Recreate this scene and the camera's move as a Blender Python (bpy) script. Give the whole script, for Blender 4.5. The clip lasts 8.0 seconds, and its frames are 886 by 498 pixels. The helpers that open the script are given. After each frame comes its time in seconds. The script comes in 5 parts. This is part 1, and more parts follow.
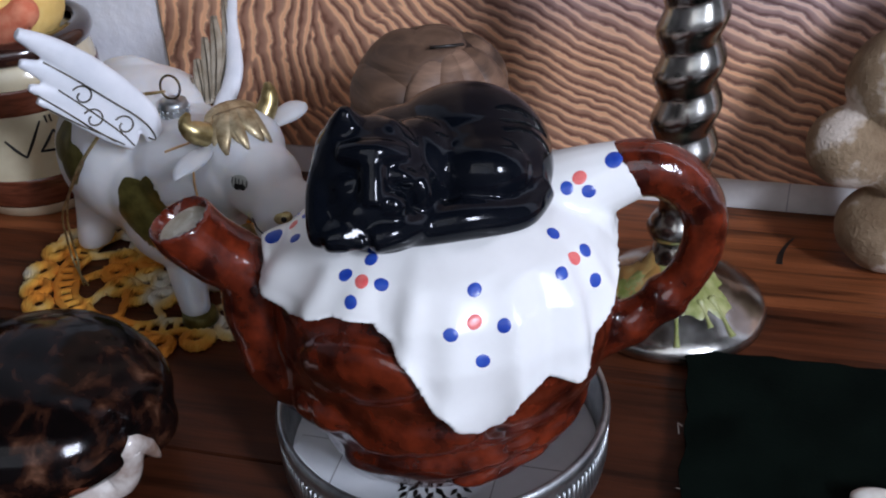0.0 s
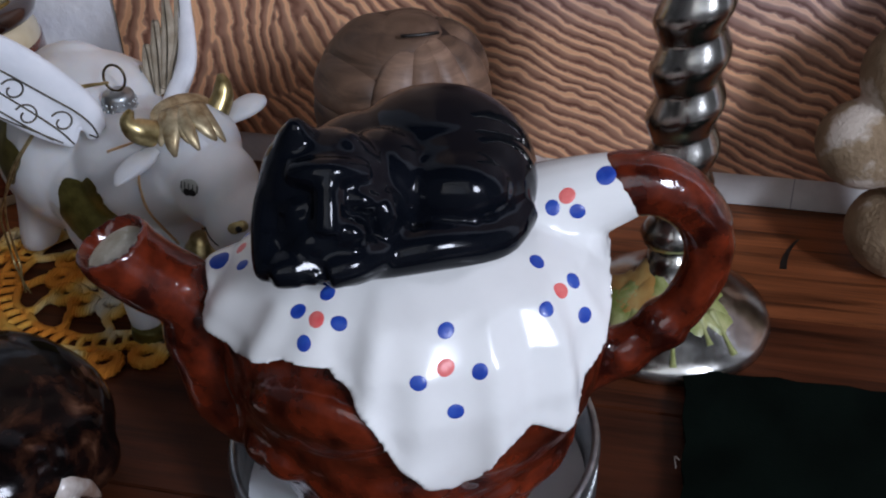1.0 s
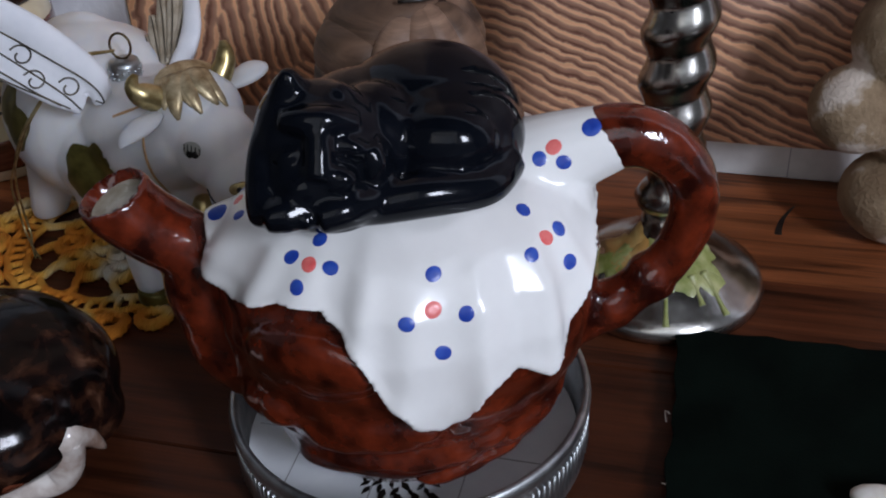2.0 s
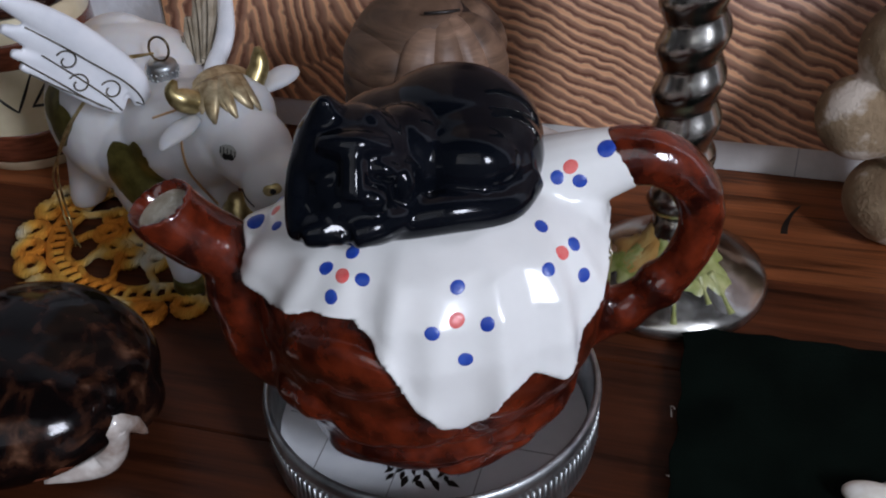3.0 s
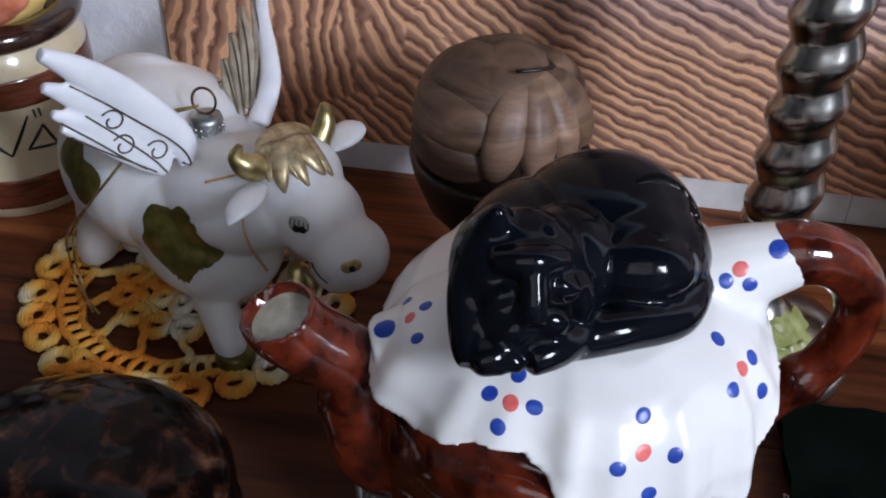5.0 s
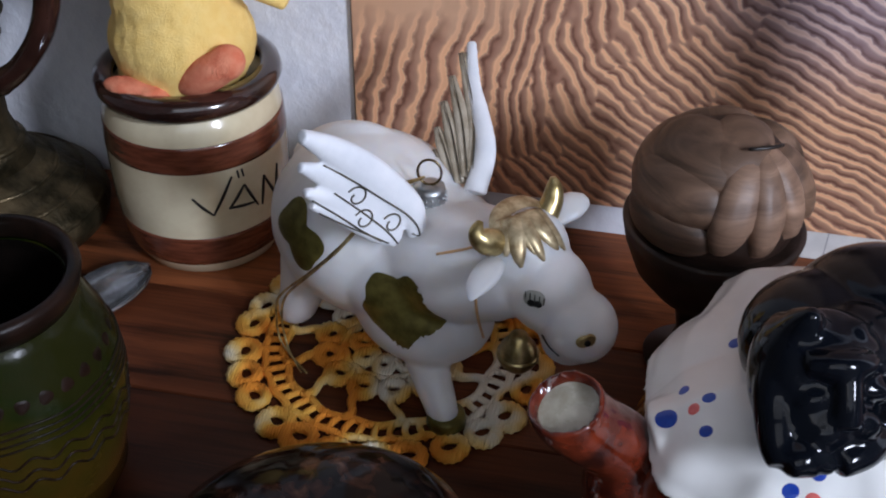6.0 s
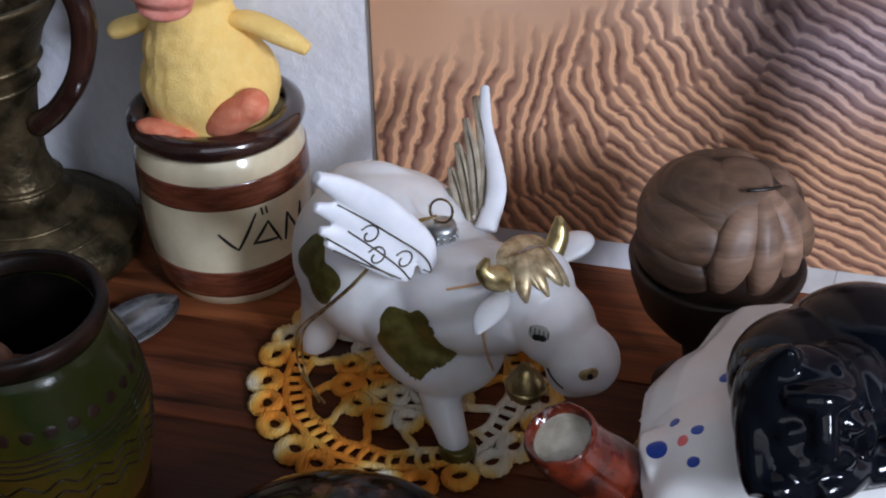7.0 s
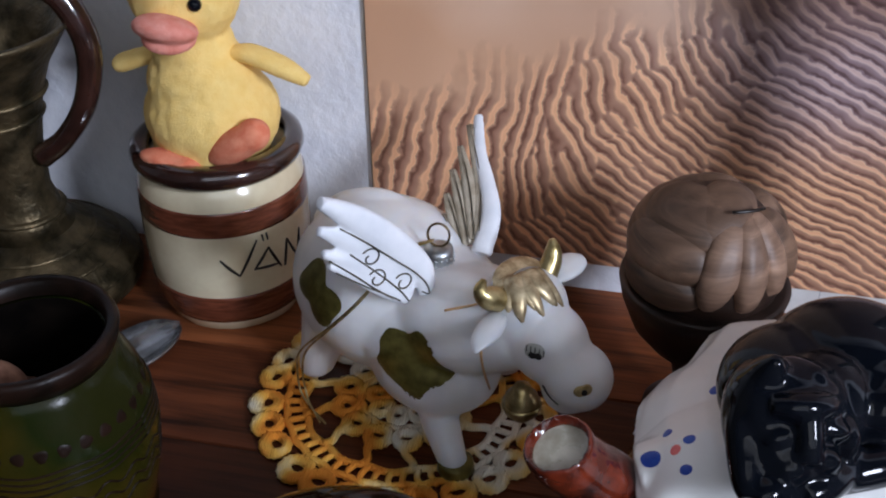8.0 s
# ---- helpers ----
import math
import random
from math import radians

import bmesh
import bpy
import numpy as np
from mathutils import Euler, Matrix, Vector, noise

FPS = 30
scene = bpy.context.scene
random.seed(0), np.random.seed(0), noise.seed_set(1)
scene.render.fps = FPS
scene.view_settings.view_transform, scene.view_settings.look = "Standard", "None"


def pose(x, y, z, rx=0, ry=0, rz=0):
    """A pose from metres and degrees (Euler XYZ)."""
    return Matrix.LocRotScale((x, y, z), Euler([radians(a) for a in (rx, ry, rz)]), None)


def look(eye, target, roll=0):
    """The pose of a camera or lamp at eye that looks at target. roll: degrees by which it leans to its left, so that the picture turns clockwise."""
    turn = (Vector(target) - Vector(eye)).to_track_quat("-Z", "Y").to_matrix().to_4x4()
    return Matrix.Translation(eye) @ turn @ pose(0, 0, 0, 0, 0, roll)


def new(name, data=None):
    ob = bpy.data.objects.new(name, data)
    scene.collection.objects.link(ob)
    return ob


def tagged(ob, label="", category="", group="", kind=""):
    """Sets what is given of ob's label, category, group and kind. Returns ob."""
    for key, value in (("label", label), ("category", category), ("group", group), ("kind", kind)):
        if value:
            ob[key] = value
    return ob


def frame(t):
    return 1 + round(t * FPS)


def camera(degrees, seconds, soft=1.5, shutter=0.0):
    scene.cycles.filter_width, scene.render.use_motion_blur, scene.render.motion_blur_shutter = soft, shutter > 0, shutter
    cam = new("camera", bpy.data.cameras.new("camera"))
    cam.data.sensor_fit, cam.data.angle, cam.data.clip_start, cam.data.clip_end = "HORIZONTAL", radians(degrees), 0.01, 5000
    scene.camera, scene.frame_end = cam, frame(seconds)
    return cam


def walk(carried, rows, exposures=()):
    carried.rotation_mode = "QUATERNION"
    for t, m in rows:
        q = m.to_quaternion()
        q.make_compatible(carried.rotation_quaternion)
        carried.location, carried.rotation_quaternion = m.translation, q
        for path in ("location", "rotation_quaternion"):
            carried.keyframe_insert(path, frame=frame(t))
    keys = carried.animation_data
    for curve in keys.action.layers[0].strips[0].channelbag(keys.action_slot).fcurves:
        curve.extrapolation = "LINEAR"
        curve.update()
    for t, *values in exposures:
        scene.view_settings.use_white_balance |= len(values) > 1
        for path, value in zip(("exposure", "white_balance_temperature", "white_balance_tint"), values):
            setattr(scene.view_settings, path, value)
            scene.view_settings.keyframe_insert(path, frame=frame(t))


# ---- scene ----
cam = camera(44.00, 8.0, soft=2.0)
PATH = [
    (0, look((0.0386, -0.1931, 0.1851), (-0.0292, 0.0516, 0.0253), -2.81)),
    (0.5, look((0.0348, -0.1762, 0.1907), (-0.0292, 0.0652, 0.0246), -2.17)),
    (1, look((0.0345, -0.1633, 0.1805), (-0.0289, 0.0763, 0.0114), -2.47)),
    (1.5, look((0.0404, -0.1669, 0.1731), (-0.0261, 0.0727, 0.0054), -3.17)),
    (3, look((0.0420, -0.1783, 0.1934), (-0.0283, 0.0525, 0.0150), -2.97)),
    (3.5, look((0.0374, -0.1802, 0.2002), (-0.0284, 0.0495, 0.0187), -2.38)),
    (4, look((0.0340, -0.1780, 0.2042), (-0.0300, 0.0508, 0.0211), -2.82)),
    (4.2, look((0.0275, -0.1710, 0.1974), (-0.0326, 0.0600, 0.0156), -2.37)),
    (5.3, look((-0.0413, -0.1546, 0.2058), (-0.0731, 0.0762, 0.0169), 2.18)),
    (5.5, look((-0.0565, -0.1536, 0.2108), (-0.0914, 0.0747, 0.0193), 1.89)),
    (6, look((-0.0614, -0.1584, 0.2142), (-0.1074, 0.0741, 0.0303), 0.64)),
    (6.5, look((-0.0564, -0.1638, 0.2191), (-0.1091, 0.0704, 0.0392), -0.18)),
    (7, look((-0.0526, -0.1653, 0.2224), (-0.1102, 0.0699, 0.0452), -0.58)),
    (7.5, look((-0.0410, -0.1666, 0.2284), (-0.1076, 0.0675, 0.0530), -2.06)),
    (8, look((-0.0535, -0.1753, 0.2262), (-0.1083, 0.0658, 0.0562), -0.50)),
]
EXPOSURE = [(0, -0.2, 6100, 11), (1.5, -0.62, 6200, 10), (3, -0.57, 6350, 10), (4.2, -0.45, 6330, 10), (5.3, -0.12, 6150, 10), (6.5, 0.0, 6100, 10), (8, 0.0, 6080, 10)]
walk(cam, PATH, EXPOSURE)

# ---- light: two windows behind the camera ----
world = bpy.data.worlds.new("daylight")
scene.world = world
world.use_nodes = True
wn = world.node_tree.nodes
sky = wn.new("ShaderNodeTexSky")
sky.sky_type, sky.sun_disc = "NISHITA", False
sky.sun_elevation, sky.sun_rotation = radians(35), radians(200)
world.node_tree.links.new(sky.outputs[0], wn["Background"].inputs[0])
wn["Background"].inputs[1].default_value = 0.08

WINDOW = (0.78, -0.72, 0.62)      # centre of the window opening
lamp = bpy.data.lights.new("window_light", "AREA")
lamp.shape, lamp.size, lamp.size_y = "RECTANGLE", 0.21, 0.32
lamp.energy, lamp.color = 19.5, (0.83, 0.87, 1.0)
lamp_ob = new("window_light", lamp)
lamp_ob.matrix_world = look((WINDOW[0], WINDOW[1] + 0.03, WINDOW[2]), (0.15, 0.12, 0.08))
# a second, wider window beside it, dimmed by a net curtain
CURTAINED = (0.12, -0.72, 0.62)
dim = bpy.data.lights.new("curtain_light", "AREA")
dim.shape, dim.size, dim.size_y = "RECTANGLE", 0.60, 0.52
dim.energy, dim.color = 1.1, (0.95, 0.95, 0.96)
dim_ob = new("curtain_light", dim)
dim_ob.matrix_world = look((CURTAINED[0], CURTAINED[1] + 0.03, CURTAINED[2]), (-0.06, 0.06, 0.04))

C = 0.01      # everything below is laid out in centimetres


# ---- helpers of this scene ----
def thing(name, x, y, z=0.0, label="", category="", group="", kind=""):
    ob = new(name)
    ob.location = (x * C, y * C, z * C)
    ob.empty_display_size = 0.01
    bpy.context.view_layer.update()
    return tagged(ob, label, category, group, kind)


def world_origin(ob):
    o = Vector()
    while ob:
        o += ob.location
        ob = ob.parent
    return o


def finish(bm, name, mats, smooth=True):
    me = bpy.data.meshes.new(name)
    bm.to_mesh(me)
    bm.free()
    for m in mats if isinstance(mats, (list, tuple)) else [mats]:
        me.materials.append(m)
    if smooth:
        me.polygons.foreach_set("use_smooth", [True] * len(me.polygons))
    return me


def part(name, bm, material, parent=None, label="", smooth=True):
    """bm is in world centimetres; it becomes one mesh object under parent."""
    org = world_origin(parent) if parent else Vector()
    for v in bm.verts:
        v.co = v.co * C - org
    ob = new(name, finish(bm, name, material, smooth))
    if parent:
        ob.parent = parent
    if label:
        ob["label"] = label
    return ob


def flat_mesh(name, bm, material, label="", category="", kind="", smooth=False, group=""):
    return tagged(part(name, bm, material, None, "", smooth), label, category, group, kind)


def box(bm, x0, x1, y0, y1, z0, z1, bevel=0.0):
    r = bmesh.ops.create_cube(bm, size=1)
    for v in r["verts"]:
        v.co = Vector(((x0 + x1) / 2 + v.co.x * (x1 - x0), (y0 + y1) / 2 + v.co.y * (y1 - y0), (z0 + z1) / 2 + v.co.z * (z1 - z0)))
    if bevel:
        es = list({e for v in r["verts"] for e in v.link_edges})
        bmesh.ops.bevel(bm, geom=es, offset=bevel, segments=2, affect="EDGES")


def boxed(*a, **k):
    bm = bmesh.new()
    box(bm, *a, **k)
    return bm


def loft(bm, rings, closed=True, cap=True):
    """Skin through rings of equally many points."""
    vs = [[bm.verts.new(p) for p in r] for r in rings]
    n = len(vs[0])
    for a, b in zip(vs, vs[1:]):
        for i in range(n if closed else n - 1):
            j = (i + 1) % n
            bm.faces.new((a[i], a[j], b[j], b[i]))
    if cap and closed:
        bm.faces.new(vs[0][::-1])
        bm.faces.new(vs[-1])
    return bm


def lathe(profile, x, y, n=64, bm=None, cap=True):
    bm = bm or bmesh.new()
    rings = [[(x + r * math.cos(2 * math.pi * i / n), y + r * math.sin(2 * math.pi * i / n), z) for i in range(n)] for r, z in profile]
    return loft(bm, rings, cap=cap)


def smooth_line(pts, steps=8):
    """Catmull-Rom through the points."""
    p = [Vector(q) for q in pts]
    p = [p[0] * 2 - p[1]] + p + [p[-1] * 2 - p[-2]]
    out = []
    for i in range(1, len(p) - 2):
        for s in range(steps):
            t = s / steps
            out.append(0.5 * (2 * p[i] + (p[i + 1] - p[i - 1]) * t + (2 * p[i - 1] - 5 * p[i] + 4 * p[i + 1] - p[i + 2]) * t * t
                              + (3 * p[i] - 3 * p[i + 1] + p[i + 2] - p[i - 1]) * t ** 3))
    out.append(p[-2])
    return out


def tube(pts, radii, n=12, bm=None, steps=6, flat=1.0, up=(0, 0, 1)):
    """A tapered tube along a smooth line; flat squashes it across 'up'."""
    bm = bm or bmesh.new()
    k = len(pts)
    rad = radii if isinstance(radii, (list, tuple)) else [radii] * k
    line = smooth_line(pts, steps)
    rr = [v.x for v in smooth_line([(r, 0, 0) for r in rad], steps)]
    rings, prev = [], Vector(up)
    for i, c in enumerate(line):
        d = (line[min(i + 1, len(line) - 1)] - line[max(i - 1, 0)]).normalized()
        s = d.cross(prev)
        if s.length < 1e-5:
            s = d.orthogonal()
        s.normalize()
        u = s.cross(d).normalized()
        prev = u
        rings.append([c + rr[i] * (math.cos(a) * s + math.sin(a) * u * flat) for a in (2 * math.pi * j / n for j in range(n))])
    return loft(bm, rings)


def ball(bm, c, r, rot=(0, 0, 0), seg=20):
    """An ellipsoid: r is one radius or three; rot in degrees."""
    r = (r, r, r) if isinstance(r, (int, float)) else r
    m = Matrix.LocRotScale(c, Euler([radians(a) for a in rot]), r)
    bmesh.ops.create_uvsphere(bm, u_segments=seg, v_segments=seg * 2 // 3, radius=1, matrix=m)


def blend(bm, voxel=0.09, rounds=6):
    """Melts the closed pieces of bm into one smooth skin; gives it back as a bmesh in centimetres."""
    me = bpy.data.meshes.new("melt")
    bmesh.ops.recalc_face_normals(bm, faces=bm.faces)
    bm.to_mesh(me)
    bm.free()
    ob = new("melt", me)
    a = ob.modifiers.new("a", "REMESH")
    a.mode, a.voxel_size = "VOXEL", voxel
    b = ob.modifiers.new("b", "SMOOTH")
    b.iterations, b.factor = rounds, 0.5
    bpy.context.view_layer.update()
    ev = ob.evaluated_get(bpy.context.evaluated_depsgraph_get())
    out = bmesh.new()
    out.from_mesh(ev.to_mesh())
    ev.to_mesh_clear()
    bpy.data.objects.remove(ob)
    bpy.data.meshes.remove(me)
    return out


from mathutils.bvhtree import BVHTree


def skin_of(bm):
    bmesh.ops.recalc_face_normals(bm, faces=bm.faces)
    return BVHTree.FromBMesh(bm)


def on_skin(tree, p, way, lift=0.02):
    """The first place on the skin from p along way, lifted off it."""
    hit, nrm, _, _ = tree.ray_cast(Vector(p), Vector(way).normalized())
    return None if hit is None else (hit + nrm * lift, nrm)


def patch(tree, p, way, outline, lift=0.02, rings=4, n=28):
    """A thin raised patch that hugs the skin. outline(angle) gives its radius; p and way aim at its middle."""
    d = Vector(way).normalized()
    s = d.cross(Vector((0, 0, 1)))
    s = (s if s.length > 1e-3 else d.orthogonal()).normalized()
    u = s.cross(d).normalized()
    bm = bmesh.new()
    rows = []
    mid = on_skin(tree, p, d, lift)
    if mid is None:
        bm.verts.new(p)
        return bm
    s2 = (s - mid[1] * s.dot(mid[1])).normalized()
    u2 = mid[1].cross(s2)
    u2 = u2 if u2.dot(u) > 0 else -u2
    for k in range(1, rings + 1):
        row = []
        for i in range(n):
            a = 2 * math.pi * i / n
            r = outline(a) * k / rings
            near, nrm, _, _ = tree.find_nearest(mid[0] + r * (math.cos(a) * s2 + math.sin(a) * u2))
            row.append(near + nrm * (lift if k < rings else 0.001))
        rows.append([bm.verts.new(v) for v in row])
    c = bm.verts.new(mid[0])
    for i in range(n):
        j = (i + 1) % n
        bm.faces.new((c, rows[0][i], rows[0][j]))
        for a, b in zip(rows, rows[1:]):
            bm.faces.new((a[i], b[i], b[j], a[j]))
    bmesh.ops.recalc_face_normals(bm, faces=bm.faces)
    return bm


# ---- materials ----
def nodes_of(name):
    m = bpy.data.materials.new(name)
    m.use_nodes = True
    t = m.node_tree
    return m, t, t.nodes["Principled BSDF"]


def add(t, kind, **values):
    n = t.nodes.new(kind)
    for k, v in values.items():
        n.inputs[k.replace("_", " ")].default_value = v
    return n


def coords(t, scale=(1, 1, 1), rot=(0, 0, 0)):
    tc = t.nodes.new("ShaderNodeTexCoord")
    mp = t.nodes.new("ShaderNodeMapping")
    mp.inputs["Scale"].default_value = scale
    mp.inputs["Rotation"].default_value = [radians(a) for a in rot]
    t.links.new(tc.outputs["Object"], mp.inputs[0])
    return mp.outputs[0]


def ramp(t, fac, stops):
    r = t.nodes.new("ShaderNodeValToRGB")
    e = r.color_ramp.elements
    while len(e) < len(stops):
        e.new(0.5)
    for q, (pos, col) in zip(e, stops):
        q.position, q.color = pos, (*col, 1)
    t.links.new(fac, r.inputs[0])
    return r.outputs[0]


def noise_tex(t, vec, scale, detail=4, rough=0.55, distort=0.0):
    n = add(t, "ShaderNodeTexNoise", Scale=scale, Detail=detail, Roughness=rough, Distortion=distort)
    t.links.new(vec, n.inputs["Vector"])
    return n.outputs[0]


def bump(t, bsdf, height, strength=0.3, dist=0.001):
    b = add(t, "ShaderNodeBump", Strength=strength, Distance=dist)
    t.links.new(height, b.inputs["Height"])
    t.links.new(b.outputs[0], bsdf.inputs["Normal"])


def varied(name, c1, c2, rough=0.4, metal=0.0, scale=150.0, coat=0.0, relief=0.1, fine=900.0, dist=0.0004, mid=(0.35, 0.65), stretch=(1, 1, 1), sss=0.0):
    """Two tones mixed by noise, with fine relief and uneven gloss."""
    m, t, b = nodes_of(name)
    v = coords(t, stretch)
    n = noise_tex(t, v, scale)
    t.links.new(ramp(t, n, [(mid[0], c1), (mid[1], c2)]), b.inputs["Base Color"])
    b.inputs["Metallic"].default_value = metal
    b.inputs["Coat Weight"].default_value = coat
    b.inputs["Coat Roughness"].default_value = 0.04
    if sss:
        b.inputs["Subsurface Weight"].default_value = sss
        b.inputs["Subsurface Radius"].default_value = (1.0, 0.85, 0.7)
        b.inputs["Subsurface Scale"].default_value = 0.012
    f = noise_tex(t, v, fine, 3)
    mr = add(t, "ShaderNodeMapRange", To_Min=max(0.02, rough - 0.08), To_Max=min(1.0, rough + 0.12))
    t.links.new(n, mr.inputs[0])
    t.links.new(mr.outputs[0], b.inputs["Roughness"])
    if relief:
        bump(t, b, f, relief, dist)
    return m


def wood_board(name, dark, light, rough=0.38):
    m, t, b = nodes_of(name)
    info = t.nodes.new("ShaderNodeObjectInfo")
    shift = add(t, "ShaderNodeVectorMath")
    shift.operation = "MULTIPLY_ADD"
    tc = t.nodes.new("ShaderNodeTexCoord")
    comb = t.nodes.new("ShaderNodeCombineXYZ")
    for i in range(3):
        t.links.new(info.outputs["Random"], comb.inputs[i])
    t.links.new(comb.outputs[0], shift.inputs[0])
    shift.inputs[1].default_value = (3, 3, 3)
    t.links.new(tc.outputs["Object"], shift.inputs[2])
    mp = add(t, "ShaderNodeMapping")
    mp.inputs["Scale"].default_value = (6, 75, 40)
    t.links.new(shift.outputs[0], mp.inputs[0])
    v = mp.outputs[0]
    w = noise_tex(t, v, 2.2, 5, 0.6, 0.6)
    fine = add(t, "ShaderNodeMapping")
    fine.inputs["Scale"].default_value = (30, 1400, 400)
    t.links.new(shift.outputs[0], fine.inputs[0])
    g = noise_tex(t, fine.outputs[0], 1.0, 4)
    mix = add(t, "ShaderNodeMath")
    mix.operation = "MULTIPLY_ADD"
    mix.inputs[1].default_value = 0.35
    t.links.new(g, mix.inputs[0])
    t.links.new(w, mix.inputs[2])
    col = ramp(t, mix.outputs[0], [(0.46, dark), (0.62, tuple((a + c) / 2 for a, c in zip(dark, light))), (0.82, light)])
    hsv = add(t, "ShaderNodeHueSaturation")
    mr = add(t, "ShaderNodeMapRange", To_Min=0.75, To_Max=1.25)
    t.links.new(info.outputs["Random"], mr.inputs[0])
    t.links.new(mr.outputs[0], hsv.inputs["Value"])
    t.links.new(col, hsv.inputs["Color"])
    # stain rubbed thin in broad patches
    rub = add(t, "ShaderNodeMix")
    rub.data_type, rub.blend_type = "RGBA", "MULTIPLY"
    rub.inputs["Factor"].default_value = 1.0
    t.links.new(hsv.outputs[0], rub.inputs["A"])
    t.links.new(ramp(t, noise_tex(t, tc.outputs["Object"], 9.0, 3), [(0.35, (0.8, 0.78, 0.78)), (0.52, (1.0, 1.0, 1.0)), (0.68, (1.9, 2.0, 2.1))]), rub.inputs["B"])
    t.links.new(rub.outputs["Result"], b.inputs["Base Color"])
    rr = add(t, "ShaderNodeMapRange", To_Min=rough - 0.08, To_Max=rough + 0.2)
    t.links.new(w, rr.inputs[0])
    t.links.new(rr.outputs[0], b.inputs["Roughness"])
    bump(t, b, mix.outputs[0], 0.25, 0.0006)
    return m


# pine in three tones, dimmer towards the front, partly to carry the light's falloff
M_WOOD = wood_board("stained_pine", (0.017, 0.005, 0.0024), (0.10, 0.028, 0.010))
M_BACK = wood_board("lit_stained_pine", (0.036, 0.0115, 0.0045), (0.225, 0.070, 0.024))
M_DIM = wood_board("dim_stained_pine", (0.012, 0.0036, 0.0016), (0.060, 0.0165, 0.006))
M_WALL = varied("painted_wallpaper", (0.72, 0.74, 0.80), (0.80, 0.81, 0.85), 0.75, scale=60, relief=0.6, fine=220, dist=0.0012)
M_ROOM = varied("room_plaster", (0.34, 0.33, 0.32), (0.40, 0.39, 0.38), 0.9, scale=4, relief=0.0)
# for the unseen ceiling, dark only to keep reflections off the cat
M_CEIL = varied("dark_unseen_ceiling", (0.03, 0.02, 0.014), (0.06, 0.04, 0.028), 0.8, scale=6, relief=0.0)
M_WHITE = varied("white_glaze", (0.84, 0.84, 0.82), (0.90, 0.90, 0.88), 0.2, scale=60, coat=0.08, relief=0.05, fine=200)
M_BROWN = varied("brown_glaze", (0.022, 0.0034, 0.002), (0.165, 0.024, 0.008), 0.13, scale=130, coat=0.7, relief=0.45, fine=230, dist=0.0008)
M_BLACK = varied("black_glaze", (0.002, 0.003, 0.005), (0.004, 0.005, 0.008), 0.04, scale=80, coat=0.0, relief=0.03, fine=160, dist=0.0004)
M_BLACK.node_tree.nodes["Principled BSDF"].inputs["Specular IOR Level"].default_value = 0.21
for m in (M_BACK, M_WOOD, M_DIM):
    m.node_tree.nodes["Principled BSDF"].inputs["Specular IOR Level"].default_value = 0.2
M_BLUE = varied("blue_paint", (0.015, 0.05, 0.36), (0.03, 0.09, 0.45), 0.32, scale=400, coat=0.05, relief=0)
M_RED = varied("red_paint", (0.75, 0.10, 0.10), (0.82, 0.2, 0.18), 0.32, scale=400, coat=0.05, relief=0)
M_METAL = varied("tarnished_silver", (0.30, 0.29, 0.26), (0.58, 0.57, 0.53), 0.2, metal=1.0, scale=120, relief=0.1, fine=700)
M_TIN = varied("zinc_tin", (0.34, 0.36, 0.37), (0.58, 0.60, 0.60), 0.4, metal=1.0, scale=150, relief=0.15)
M_GOLD = varied("gold_paint", (0.26, 0.19, 0.07), (0.64, 0.52, 0.26), 0.3, metal=0.85, scale=250, relief=0.1, fine=500)
M_OLIVE = varied("olive_gold_paint", (0.10, 0.085, 0.02), (0.20, 0.17, 0.045), 0.32, metal=0.55, scale=260, relief=0.05)
M_COW = varied("frosted_white_glass", (0.74, 0.73, 0.72), (0.82, 0.81, 0.80), 0.36, scale=70, relief=0.04, sss=0.7)
M_WING = varied("white_wing_enamel", (0.74, 0.76, 0.80), (0.84, 0.85, 0.88), 0.35, scale=90, relief=0.1)
M_CREAM = varied("cream_glaze", (0.62, 0.52, 0.34), (0.76, 0.68, 0.47), 0.14, scale=60, coat=0.7, relief=0.04)
M_BAND = varied("brown_band_glaze", (0.10, 0.028, 0.014), (0.20, 0.06, 0.03), 0.18, scale=(120), coat=0.6, relief=0.1, stretch=(1, 1, 6))
M_DARKGLAZE = varied("dark_brown_glaze", (0.012, 0.006, 0.005), (0.05, 0.02, 0.014), 0.12, scale=90, coat=0.8, relief=0.1)
M_INK = varied("black_ink", (0.006, 0.005, 0.005), (0.015, 0.012, 0.01), 0.3, relief=0)
M_PLUSH = varied("yellow_plush", (0.85, 0.55, 0.14), (0.93, 0.69, 0.26), 0.95, scale=300, relief=0.6, fine=1700, dist=0.0005, mid=(0.1, 0.9))
M_FELT = varied("orange_felt", (0.78, 0.20, 0.10), (0.88, 0.32, 0.18), 0.95, scale=300, relief=0.8, fine=2000, dist=0.0008)
M_BOOK = varied("dark_green_cloth", (0.0008, 0.0024, 0.0016), (0.0026, 0.0056, 0.0040), 0.95, scale=60, relief=0.6, fine=1500)
M_BOOK.node_tree.nodes["Principled BSDF"].inputs["Specular IOR Level"].default_value = 0.05
M_PAPER = varied("aged_paper", (0.42, 0.34, 0.24), (0.6, 0.52, 0.4), 0.85, scale=120, relief=0.3)


